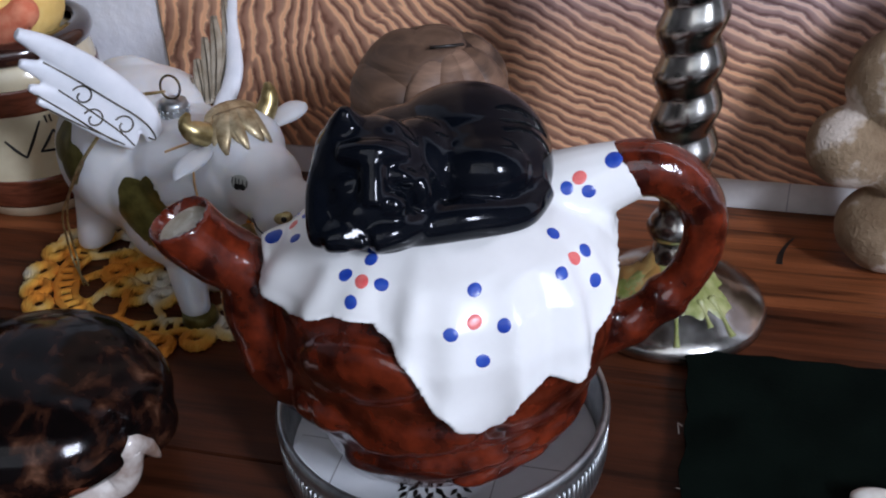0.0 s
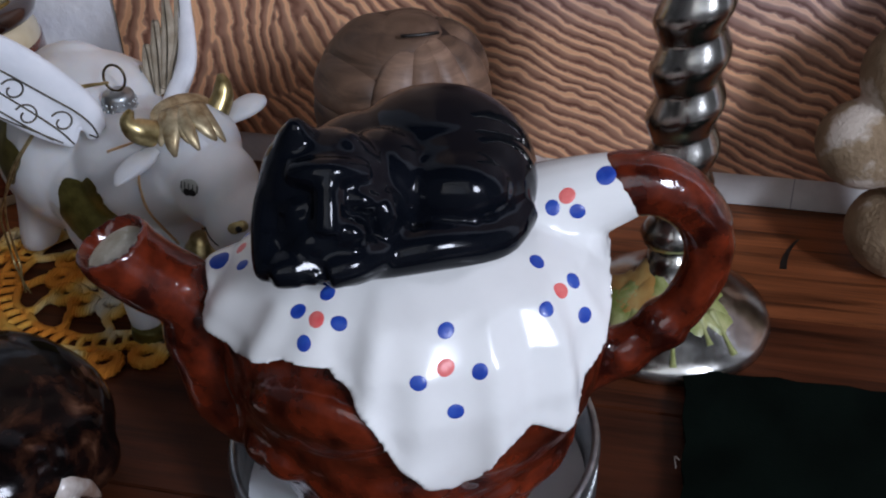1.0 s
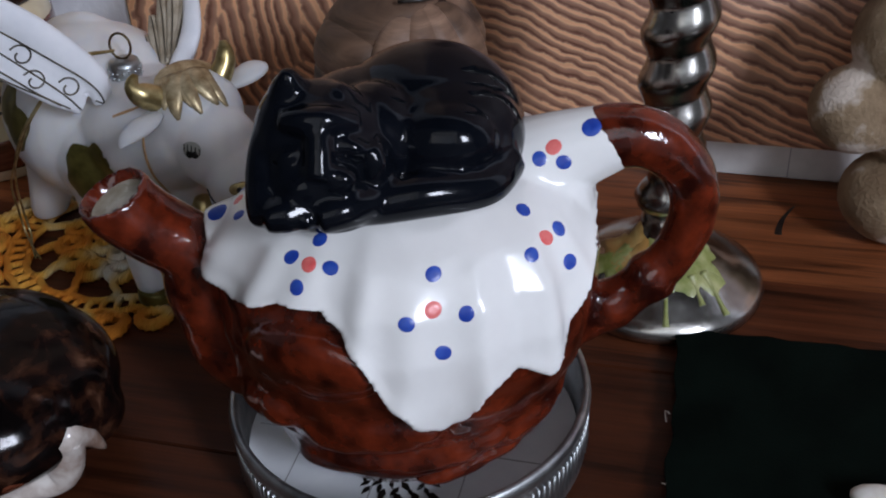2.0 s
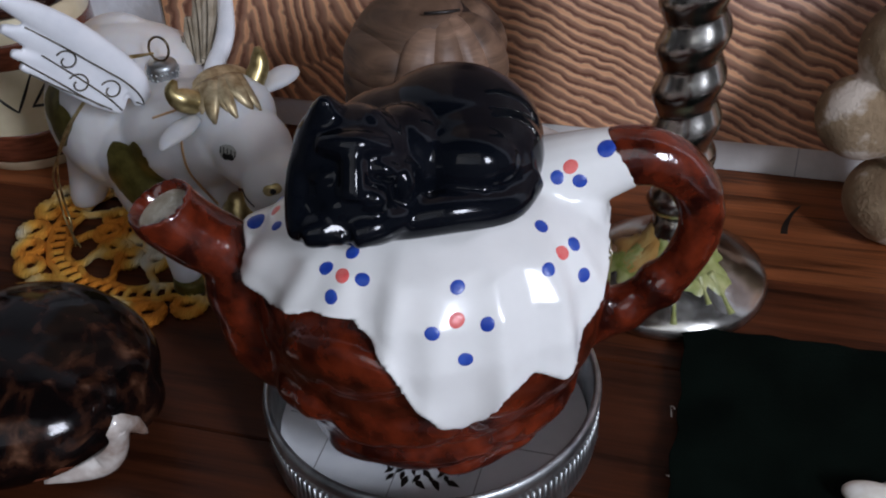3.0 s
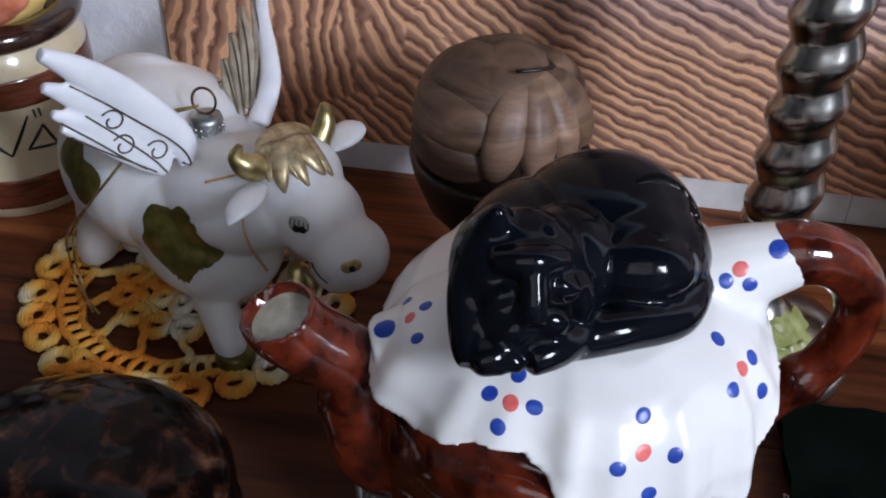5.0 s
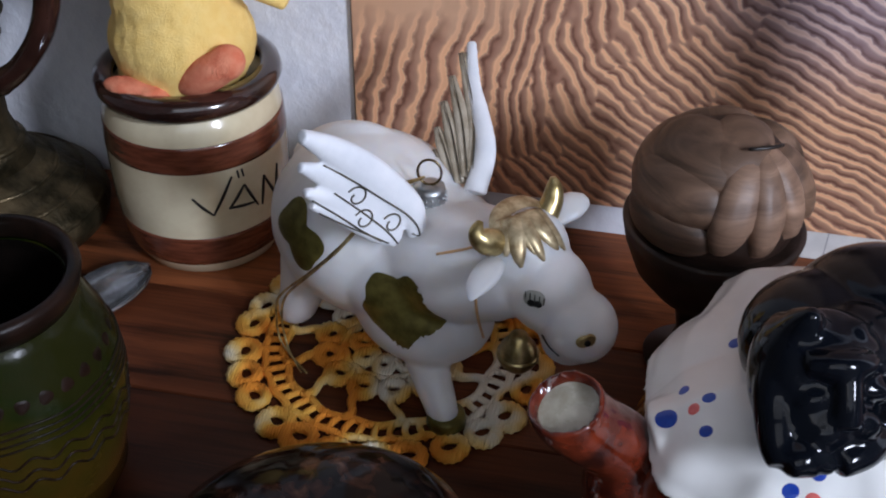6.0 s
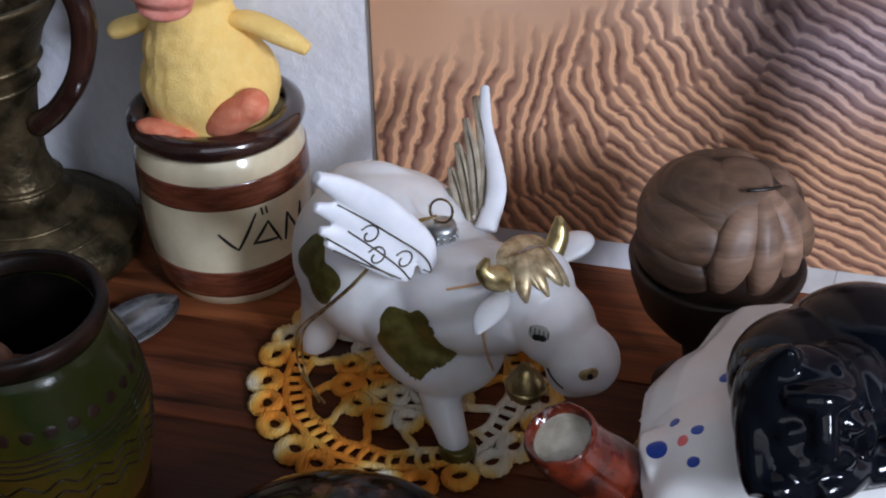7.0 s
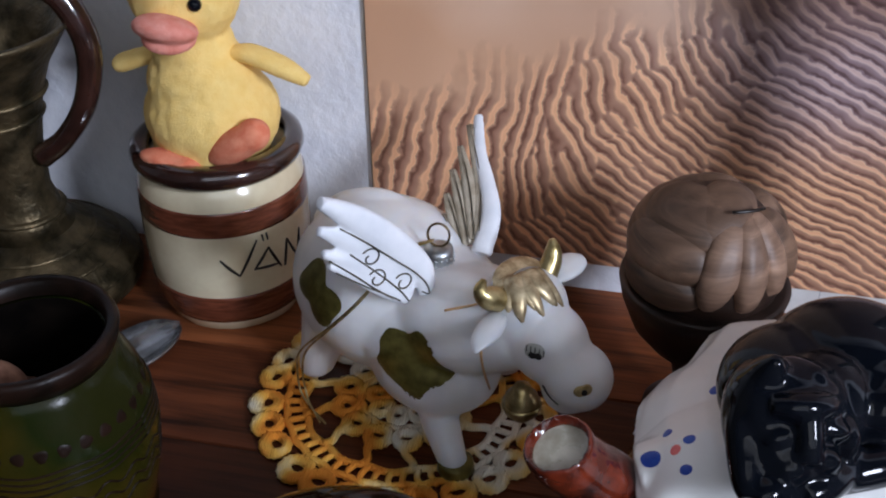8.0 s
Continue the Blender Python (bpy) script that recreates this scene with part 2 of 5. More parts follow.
def dune_print(name):
    """The printed photograph: rippled sand, lines upright at one side and leaning over towards the other."""
    m, t, b = nodes_of(name)
    tc = t.nodes.new("ShaderNodeTexCoord")
    sep = t.nodes.new("ShaderNodeSeparateXYZ")
    t.links.new(tc.outputs["Object"], sep.inputs[0])

    def op(kind, a, c=0.0, d=0.0):
        n = t.nodes.new("ShaderNodeMath")
        n.operation = kind
        for i, q in enumerate((a, c, d)):
            if isinstance(q, (int, float)):
                n.inputs[i].default_value = q
            else:
                t.links.new(q, n.inputs[i])
        return n.outputs[0]

    x = op("MULTIPLY", sep.outputs[0], 100.0)
    z = op("MULTIPLY", sep.outputs[2], 100.0)
    big = noise_tex(t, tc.outputs["Object"], 14.0, 2)
    mid = noise_tex(t, tc.outputs["Object"], 70.0, 2, 0.5)
    small = noise_tex(t, tc.outputs["Object"], 260.0, 3, 0.6)
    fork = noise_tex(t, tc.outputs["Object"], 38.0, 3, 0.55)

    def clamp(a, lo, hi):
        n = add(t, "ShaderNodeMapRange")
        n.interpolation_type = "SMOOTHSTEP"
        n.inputs["From Min"].default_value, n.inputs["From Max"].default_value = lo, hi
        t.links.new(a, n.inputs[0])
        return n.outputs[0]

    # ripples in four runs: upright at one side, slanting, then nearly level; they fork where the runs meet
    wob = op("ADD", op("MULTIPLY", op("SUBTRACT", fork, 0.5), 2.1), op("ADD", op("MULTIPLY", op("SUBTRACT", big, 0.5), 2.8), op("MULTIPLY", op("SUBTRACT", mid, 0.5), 1.2)))
    wob = op("ADD", wob, op("MULTIPLY", op("SUBTRACT", small, 0.5), 0.5))
    along = op("ADD", op("SUBTRACT", op("ADD", x, 18.0), op("MULTIPLY", op("SUBTRACT", z, 1.9), 0.75)), op("MULTIPLY", op("SUBTRACT", fork, 0.5), 6.0))

    def run(gx, gz, lift):
        p = op("MULTIPLY", op("ADD", op("ADD", op("MULTIPLY", x, gx), op("MULTIPLY", z, gz)), op("ADD", wob, lift)), 2 * math.pi)
        return op("SINE", op("ADD", p, op("MULTIPLY", op("SINE", p), 0.55)))

    def between(a, c, f):
        return op("ADD", op("MULTIPLY", a, op("SUBTRACT", 1.0, f)), op("MULTIPLY", c, f))

    s = run(-1.9, 0.43, 0.0)
    for gx, gz, lift, at in ((-1.95, -0.45, 0.2, -1.6), (-1.8, -1.25, 0.45, 0.2), (-1.5, -1.95, 0.1, 1.8), (-1.1, -2.5, 0.6, 3.6)):
        s = between(s, run(gx, gz, lift), clamp(along, at - 0.22, at + 0.22))
    s = op("MULTIPLY", s, op("MINIMUM", op("ADD", 0.25, op("MULTIPLY", mid, 1.4)), 1.0))
    s = op("ADD", op("MULTIPLY", s, 0.5), 0.5)
    s = op("ADD", s, op("MULTIPLY", op("SUBTRACT", small, 0.5), 0.5))
    lines = ramp(t, s, [(0.0, (0.19, 0.095, 0.07)), (0.2, (0.36, 0.21, 0.165)), (0.58, (0.50, 0.32, 0.25)), (0.82, (0.98, 0.65, 0.43)), (1.0, (0.88, 0.56, 0.37))])
    plain = ramp(t, big, [(0.3, (0.58, 0.37, 0.26)), (0.7, (0.78, 0.54, 0.40))])
    # smooth dune slope in the upper corner
    edge = op("ADD", op("SUBTRACT", z, op("ADD", op("MULTIPLY", op("ADD", x, 14.5), 0.42), 7.4)), op("MULTIPLY", op("SUBTRACT", mid, 0.5), 4.0))
    far = op("MINIMUM", op("MAXIMUM", op("MULTIPLY", edge, 0.6), 0.0), 1.0)
    mix = t.nodes.new("ShaderNodeMix")
    mix.data_type = "RGBA"
    t.links.new(far, mix.inputs["Factor"])
    t.links.new(lines, mix.inputs["A"])
    t.links.new(plain, mix.inputs["B"])
    # warmer sand low down, a cooler slope high at the far side
    cool = op("MULTIPLY", clamp(op("ADD", op("ADD", x, 13.0), op("MULTIPLY", op("SUBTRACT", big, 0.5), 5.0)), 0.0, 3.0), clamp(z, 3.5, 7.5))
    # dark brown high up in the print, partly the candlestick's shadow painted in
    smoke_and_shadow = op("MULTIPLY", op("MULTIPLY", clamp(op("ADD", z, op("MULTIPLY", op("SUBTRACT", fork, 0.5), 3.0)), 7.6, 10.0), clamp(x, -14.0, -11.0)), 0.75)
    warm = op("ADD", op("MULTIPLY", op("SUBTRACT", op("ADD", z, op("MULTIPLY", x, 0.25)), 3.0), 0.16), op("MULTIPLY", op("SUBTRACT", big, 0.5), 0.9))
    tone = ramp(t, warm, [(0.0, (0.92, 0.80, 0.67)), (0.5, (0.98, 0.98, 0.98)), (1.0, (0.96, 0.98, 1.0))])
    mul = t.nodes.new("ShaderNodeMix")
    mul.data_type, mul.blend_type = "RGBA", "MULTIPLY"
    mul.inputs["Factor"].default_value = 1.0
    t.links.new(mix.outputs["Result"], mul.inputs["A"])
    veil = t.nodes.new("ShaderNodeMix")
    veil.data_type = "RGBA"
    t.links.new(cool, veil.inputs["Factor"])
    t.links.new(tone, veil.inputs["A"])
    veil.inputs["B"].default_value = (0.66, 0.74, 1.0, 1)
    shadow_mix = t.nodes.new("ShaderNodeMix")
    shadow_mix.data_type = "RGBA"
    t.links.new(smoke_and_shadow, shadow_mix.inputs["Factor"])
    t.links.new(veil.outputs["Result"], shadow_mix.inputs["A"])
    shadow_mix.inputs["B"].default_value = (0.28, 0.22, 0.20, 1)
    t.links.new(shadow_mix.outputs["Result"], mul.inputs["B"])
    t.links.new(mul.outputs["Result"], b.inputs["Base Color"])
    b.inputs["Roughness"].default_value = 0.5
    bump(t, b, noise_tex(t, tc.outputs["Object"], 900.0, 2), 0.05, 0.0003)
    return m


M_PRINT = dune_print("dune_print")
M_EDGE = varied("board_edge", (0.16, 0.13, 0.11), (0.24, 0.2, 0.17), 0.8, scale=200, relief=0.2)
M_SHEET = varied("white_sheet", (0.62, 0.61, 0.59), (0.72, 0.71, 0.69), 0.7, scale=120, relief=0.1)
M_LINE = varied("grey_line", (0.30, 0.30, 0.32), (0.38, 0.38, 0.4), 0.8, relief=0)

# ---- setting ----
shelf = thing("shelf", 0, 0, 0, "reddish-brown stained pine shelf of long narrow boards", "shelf", kind="structure")
part("shelf_base", boxed(-60, 60, -26, 13.3, -3.0, -0.6), M_WOOD, shelf, smooth=False)

flat_mesh("wall_north", boxed(-160, 160, 13.3, 24, -90, 170), M_WALL, "white textured wallpaper wall behind the shelf", "wall", "structure")
# the room behind the camera, with its window opening
flat_mesh("wall_west", boxed(-170, -160, -100, 24, -90, 170), M_ROOM, "plain side wall of the room", "wall", "structure")
flat_mesh("wall_east", boxed(160, 170, -100, 24, -90, 170), M_ROOM, "plain side wall of the room", "wall", "structure")
flat_mesh("floor", boxed(-170, 170, -112, 24, -100, -90), M_ROOM, "plain brown floor of the room", "floor", "structure")
# unseen; its dark colour is chosen for the cat's reflections
flat_mesh("ceiling", boxed(-170, 170, -112, 24, 170, 180), M_CEIL, "unseen ceiling, made dark so the black glaze reflects nothing bright", "ceiling", "structure")
bm = bmesh.new()
wx, wz = WINDOW[0] * 100, WINDOW[2] * 100
cx, cz = CURTAINED[0] * 100, CURTAINED[2] * 100
box(bm, -170, cx - 33, -87, -75, -90, 170)
box(bm, cx + 33, wx - 13, -87, -75, -90, 170)
box(bm, wx + 13, 170, -87, -75, -90, 170)
for mx_, mz, hw, hh in ((wx, wz, 13, 18), (cx, cz, 33, 29)):
    box(bm, mx_ - hw, mx_ + hw, -87, -75, -90, mz - hh)
    box(bm, mx_ - hw, mx_ + hw, -87, -75, mz + hh, 170)
flat_mesh("wall_south", bm, M_ROOM, "plain wall with two window openings behind the camera", "wall", "structure")
win = thing("window_1", wx, -70, wz, "white wooden window frame with one cross bar", "window", kind="structure")
M_FRAME = varied("window_paint", (0.7, 0.7, 0.68), (0.8, 0.8, 0.78), 0.5, relief=0)
for nm, a in (("jamb", (-13.5, -11, -19, 19)), ("jamb", (11, 13.5, -19, 19)), ("sill", (-11, 11, -19, -16.5)), ("head", (-11, 11, 16.5, 19)), ("transom", (-11, 11, 4, 5.2))):
    e = 0.2 if nm == "transom" else 0.0
    part(nm, boxed(wx + a[0], wx + a[1], -72 + e, -68 - e, wz + a[2], wz + a[3]), M_FRAME, win, smooth=False)
win = thing("window_2", cx, -70, cz, "wide white window frame dimmed by a net curtain", "window", kind="structure")
for nm, a in (("jamb", (-34, -31, -30, 30)), ("jamb", (31, 34, -30, 30)), ("sill", (-31, 31, -30, -27)), ("head", (-31, 31, 27, 30))):
    part(nm, boxed(cx + a[0], cx + a[1], -72, -68, cz + a[2], cz + a[3]), M_FRAME, win, smooth=False)

poster = thing("poster", 8, 13.2, 1.1, "large photograph of rippled brown sand dunes on a board", "poster")
part("print", boxed(-14.72, 42, 13.12, 13.16, 1.12, 60), M_PRINT, poster, smooth=False)
part("backing_board", boxed(-14.78, 42, 13.16, 13.297, 1.12, 60), M_EDGE, poster, "grey-brown cut edge of the board", smooth=False)

# a white paper band under the photograph, ruled across
band = thing("paper_strip", 4, 13.2, 0, "narrow white ruled paper strip along the wall", "paper strip")
part("sheet", boxed(-2.6, 30, 13.22, 13.285, 0.02, 1.115), M_SHEET, band, smooth=False)
for x in (0.3, 3.4, 6.5, 9.6):
    part("rule", boxed(x, x + 0.03, 13.212, 13.219, 0.02, 1.11), M_LINE, band, smooth=False)

# ---- round tin with a paper-lined inside ----
LX, LY, LR, LH = -1.76, 0.27, 3.93, 1.65
tin = thing("tin_lid", LX, LY, 0, "upturned round metal jar lid with a knurled rim and white lining", "jar lid")
prof = [(LR - 0.12, 0.0), (LR - 0.02, 0.06), (LR, 0.2), (LR, 1.25), (LR + 0.03, 1.32), (LR + 0.06, 1.45), (LR + 0.02, 1.6), (LR - 0.05, LH), (LR - 0.13, 1.6), (LR - 0.15, 1.45), (LR - 0.16, 0.16), (LR - 0.3, 0.12), (0.02, 0.12)]
part("shell", lathe(prof, LX, LY, 96), M_TIN, tin)
bm = bmesh.new()
for i in range(150):
    a = 2 * math.pi * i / 150
    r = bmesh.ops.create_cone(bm, segments=6, radius1=0.035, radius2=0.035, depth=0.8, cap_ends=True, matrix=Matrix.Translation((LX + (LR + 0.005) * math.cos(a), LY + (LR + 0.005) * math.sin(a), 0.72)))
tagged(part("knurling", bm, M_TIN, tin), kind="stuff")
M_LINING = varied("white_lining", (0.76, 0.79, 0.82), (0.84, 0.86, 0.88), 0.35, scale=90, relief=0.05)
part("lining", lathe([(LR - 0.2, 0.125), (LR - 0.2, 0.2), (0.02, 0.2)], LX, LY, 64), M_LINING, tin, "white ruled lining disc", smooth=False)
for k in (-2.3, -0.4, 1.5):
    h = math.sqrt(3.6 ** 2 - k * k)
    part("ruling", boxed(LX + k, LX + k + 0.025, LY - h, LY + h, 0.2, 0.206), M_LINE, tin, smooth=False)
part("ruling", boxed(LX - 3.5, LX + 3.5, LY - 0.6, LY - 0.575, 0.2, 0.206), M_LINE, tin, smooth=False)

# ---- teapot ----
TA = radians(14)
TU, TV = Vector((math.cos(TA), math.sin(TA), 0)), Vector((-math.sin(TA), math.cos(TA), 0))
TC = Vector((LX, LY, 0))


def tp(u, v, z):
    """Teapot axes: u towards the handle, v towards the wall."""
    return TC + TU * u + TV * v + Vector((0, 0, z))


BODY = [(0.25, 1.9, 1.7, -0.2), (0.5, 2.15, 2.0, -0.15), (1.2, 2.75, 2.6, -0.05), (2.2, 3.3, 3.15, 0.05), (3.2, 3.65, 3.55, 0.1), (4.4, 3.85, 3.85, 0.15), (5.4, 3.85, 3.85, 0.2), (6.2, 3.6, 3.55, 0.25), (6.8, 3.05, 3.0, 0.3), (7.15, 2.2, 2.1, 0.3), (7.3, 1.0, 0.9, 0.3)]


def body_at(z):
    for p, q in zip(BODY, BODY[1:]):
        if z <= q[0]:
            f = max(0.0, (z - p[0]) / (q[0] - p[0]))
            return [p[i] + f * (q[i] - p[i]) for i in (1, 2, 3)]
    return list(BODY[-1][1:])


def slump(bm):
    """The side away from the window sits a little lower and flatter."""
    for v in bm.verts:
        q = v.co - TC
        u, w = q.dot(TU), q.dot(TV)
        f = min(1.0, max(0.0, (-u - 0.8) / 1.2)) * min(1.0, max(0.0, (w + 0.6) / 1.2)) * min(1.0, max(0.0, (v.co.z - 4.0) / 1.5)) * min(1.0, max(0.0, (4.8 + u) / 0.6))
        v.co -= (TU * u * 0.1 + TV * w * 0.08 + Vector((0, 0, 0.3))) * f


teapot = thing("teapot", LX, LY, 0.2, "small glazed teapot, brown basket shape under a white spotted cloth", "teapot")
bm = bmesh.new()
loft(bm, [[tp(c + a * math.cos(q), b * math.sin(q), z) for q in (2 * math.pi * i / 48 for i in range(48))] for z, a, b, c in BODY])
# hand-modelled basket folds
for i, (q, z, r, w) in enumerate([(-100, 3.3, 0.55, 1.5), (-118, 4.9, 0.95, 1.6), (-80, 2.4, 0.4, 1.6), (-60, 2.0, 0.35, 1.5), (-110, 2.2, 0.4, 1.4), (-45, 2.7, 0.35, 1.2), (-140, 3.2, 0.5, 1.2)]):
    a, b, c = body_at(z)
    ball(bm, tp(c + (a - 0.25) * math.cos(radians(q)), (b - 0.25) * math.sin(radians(q)), z), (w, 0.5, r), (20, -15, q + 90 + 8), 16)
SPOUT = [tp(-2.2, -0.2, 2.4), tp(-3.35, -0.4, 3.2), tp(-3.85, -0.5, 4.5), tp(-4.05, -0.55, 5.65), tp(-4.66, -0.66, 6.3), tp(-5.1, -0.74, 6.82), tp(-5.25, -0.8, 7.2)]
tube(SPOUT, [1.3, 1.05, 0.84, 0.72, 0.72, 0.74, 0.73], 20, bm)
HANDLE = [tp(3.5, -0.1, 7.38), tp(4.25, -0.15, 7.62), tp(5.0, -0.2, 7.5), tp(5.65, -0.2, 6.85), tp(5.85, -0.2, 5.9), tp(5.5, -0.2, 4.85), tp(4.85, -0.2, 4.1), tp(4.05, -0.2, 3.5), tp(3.4, -0.2, 3.2)]
tube(HANDLE, [0.64, 0.64, 0.58, 0.52, 0.48, 0.46, 0.48, 0.5, 0.5], 16, bm)
for p, r in ((tp(5.1, -0.2, 4.35), 0.56), (tp(4.35, -0.2, 3.7), 0.56)):
    ball(bm, p, r)
body_bm = blend(bm, 0.09, 8)
# the hollow of the spout
tip, down = SPOUT[-1], (SPOUT[-2] - SPOUT[-1]).normalized()
for v in body_bm.verts:
    d = v.co - tip
    along = d.dot(down)
    rad = (d - down * along).length
    if rad < 0.62 and along < 0.75:
        v.co += down * (0.9 * max(0.0, 1 - (rad / 0.62) ** 4))
slump(body_bm)
for v in body_bm.verts:
    f = min(1.0, max(0.0, (4.6 - v.co.z) / 1.5))
    w = Vector((v.co.x * 1.1 + v.co.z * 0.8, v.co.y * 1.1, v.co.z * 2.2))
    out = Vector((v.co.x - LX, v.co.y - LY, 0)).normalized()
    v.co += out * (0.065 * f * (abs(noise.noise(w * 0.7)) * 2 - 0.5) + 0.03 * noise.noise(v.co * 2.1)) * (1 if v.co.z > 0.5 else 0)
part("body", body_bm, M_BROWN, teapot, "brown glazed basket body with spout and handle")
bm = bmesh.new()
bmesh.ops.create_circle(bm, cap_ends=True, segments=24, radius=0.6, matrix=Matrix.Translation(tip + down * 0.24) @ (-down).to_track_quat("Z", "Y").to_matrix().to_4x4())
part("spout_lining", bm, varied("worn_cream_glaze", (0.30, 0.27, 0.19), (0.55, 0.52, 0.42), 0.25, scale=160, relief=0.1), teapot, "stained cream glazed inside of the spout")

# white cloth draped over the shoulders
HEM = [(-180, 6.1), (-168, 6.0), (-155, 5.85), (-141, 5.85), (-132, 6.08), (-121, 6.3), (-113, 6.3), (-107, 6.1), (-101, 5.7), (-91, 4.55), (-85, 3.98), (-80, 3.8), (-75, 4.0), (-68, 4.75), (-60, 4.9), (-52, 4.6), (-45, 4.9), (-42, 5.4), (-32, 5.95), (-22, 6.3), (-6, 6.4), (0, 6.5)]


def hem(deg):
    d = -abs(((deg + 180) % 360) - 180)
    for (a, x), (b, y) in zip(HEM, HEM[1:]):
        if d <= b:
            f = (d - a) / (b - a)
            f = f * f * (3 - 2 * f)
            return x + (y - x) * f
    return HEM[-1][1]


PLEATS = [(-155, 6, 0.6), (-132, 5, 0.8), (-118, 6, 0.7), (-100, 4, 1.0), (-88, 5, 0.7), (-70, 4, 0.9), (-60, 3, -0.5), (-50, 4, 1.2), (-36, 4, 0.7), (-290, 9, 0.7), (-250, 9, 0.7), (-210, 9, 0.7), (-330, 9, 0.6)]
bm = bmesh.new()
N = 240
rings = []
for k in range(15):
    f = k / 14
    ring = []
    for i in range(N):
        deg = 360 * i / N
        zz = hem(deg) * (1 - f) + 7.32 * f
        a, b, c = body_at(zz)
        # narrow pleats with broad hollows between them, deepest at the hem
        fold = 0.21 * sum(k * math.exp(-((deg - 360 - d) / w) ** 2) for d, w, k in PLEATS) + 0.05 * math.sin(radians(deg) * 11 + 0.6) - 0.08
        o = 0.33 + fold * (1 - f) ** 0.5 * min(1, 4 * (1 - f)) + (0.10 * max(0, 1 - f * 6))
        q = radians(deg)
        ring.append(tp(c + (a + o) * math.cos(q), (b + o) * math.sin(q), zz + 0.18 * f))
    rings.append(ring)
# inner side, so that the cloth is a closed skin
inner = []
for k in range(15):
    f = 1 - k / 14
    ring = []
    for i in range(N):
        deg = 360 * i / N
        zz = hem(deg) * (1 - f) + 7.32 * f
        a, b, c = body_at(zz)
        q = radians(deg)
        ring.append(tp(c + (a - 0.3) * math.cos(q), (b - 0.3) * math.sin(q), zz - 0.1))
    inner.append(ring)
allr = rings + inner
vs = [[bm.verts.new(p) for p in r] for r in allr]
for a, b in zip(vs, vs[1:] + vs[:1]):
    for i in range(N):
        j = (i + 1) % N
        bm.faces.new((a[i], a[j], b[j], b[i]))
lathe([(1.5, 7.0), (1.5, 7.45)], tp(0.3, 0, 0).x, tp(0.3, 0, 0).y, 32, bm)
# cloth pulled up over the root of the handle and the root of the spout
tube([tp(1.4, 0, 6.0), tp(2.5, -0.05, 6.7), tp(3.3, -0.1, 7.25), tp(4.32, -0.15, 7.63)], [1.7, 1.3, 0.86, 0.62], 20, bm)
ball(bm, tp(3.05, -0.3, 6.45), (0.85, 1.1, 0.9), (0, 0, 14), 20)
tube([tp(-1.6, -0.2, 5.9), tp(-2.7, -0.35, 5.75), tp(-3.55, -0.45, 5.65)], [1.4, 1.15, 0.95], 20, bm)
cloth_bm = blend(bm, 0.065, 4)

slump(cloth_bm)
cloth_skin = skin_of(cloth_bm)
part("cloth", cloth_bm, M_WHITE, teapot, "white glazed cloth with blue and red spots")

EYE_A, EYE_B = Vector((3.8, -18.5, 19.2)), Vector((-5.6, -16.4, 21.9))


def spot(p, r, mat, eye=EYE_A):
    p = Vector(p)
    way = (p - eye).normalized()
    part("spot", patch(cloth_skin, p - way * 6, way, lambda a: r * (1 + 0.06 * math.sin(2 * a + p.x * 9)), 0.012, 3, 20), mat, teapot)


for p in ((-2.69, -2.79, 6.91), (-1.77, -3.36, 7.22), (-2.15, -2.75, 7.33), (-2.37, -3.48, 6.81), (0.59, -3.61, 6.79), (0.27, -4.0, 6.24), (-0.01, -3.32, 7.3), (-0.47, -3.44, 6.25), (2.0, -1.77, 6.72), (1.13, -1.49, 7.51), (1.78, -1.67, 7.33), (1.41, -2.15, 7.05), (1.64, -0.27, 7.8), (1.15, 0.1, 7.6)):
    spot(p, 0.142, M_BLUE)
for p in ((-2.25, -3.12, 7.05), (0.0, -3.46, 6.66), (1.56, -1.63, 7.07), (1.38, 0.27, 7.77)):
    spot(p, 0.15, M_RED)
spot((2.02, 0.62, 8.06), 0.19, M_BLUE)
spot((-4.31, -0.7, 6.43), 0.12, M_RED, EYE_B)
for p in ((-4.09, -1.31, 6.52), (-4.04, -0.33, 6.43), (-4.5, -0.2, 6.4), (-3.2, 1.2, 6.9), (-3.6, 0.9, 6.8)):
    spot(p, 0.125, M_BLUE, EYE_B)
spot((-4.8, -1.1, 6.48), 0.2, M_BLUE, EYE_B)
# dark printed leaves on the lining, by the foot of the teapot
for i in range(16):
    a = radians(-112 + 3.3 * i)
    c = Vector((LX + 0.1, LY, 0.2)) + Vector((math.cos(a), math.sin(a), 0)) * (1.85 + 0.16 * (i % 3))
    bm = bmesh.new()
    k = random.uniform(0.08, 0.2)
    q = a + random.uniform(-0.9, 0.9)
    pts = [c + Vector((math.cos(q) * s * k + math.sin(q) * w * k * 0.45, math.sin(q) * s * k - math.cos(q) * w * k * 0.45, 0.012)) for s, w in ((-1, 0), (-0.3, 1), (0.4, 0.6), (1, 0), (0.4, -0.6), (-0.3, -1))]
    bm.faces.new([bm.verts.new(p) for p in pts])
    r = bmesh.ops.extrude_face_region(bm, geom=list(bm.faces))
    for v in r["geom"]:
        if isinstance(v, bmesh.types.BMVert):
            v.co.z += 0.01
    bmesh.ops.recalc_face_normals(bm, faces=bm.faces)
    part("printed_leaf", bm, M_INK, tin, smooth=False)

# ---- cat lid ----
cat = thing("cat_teapot_lid", LX, LY, 7.3, "glossy black sleeping cat figure lying on the white cloth", "teapot lid")
bm = bmesh.new()
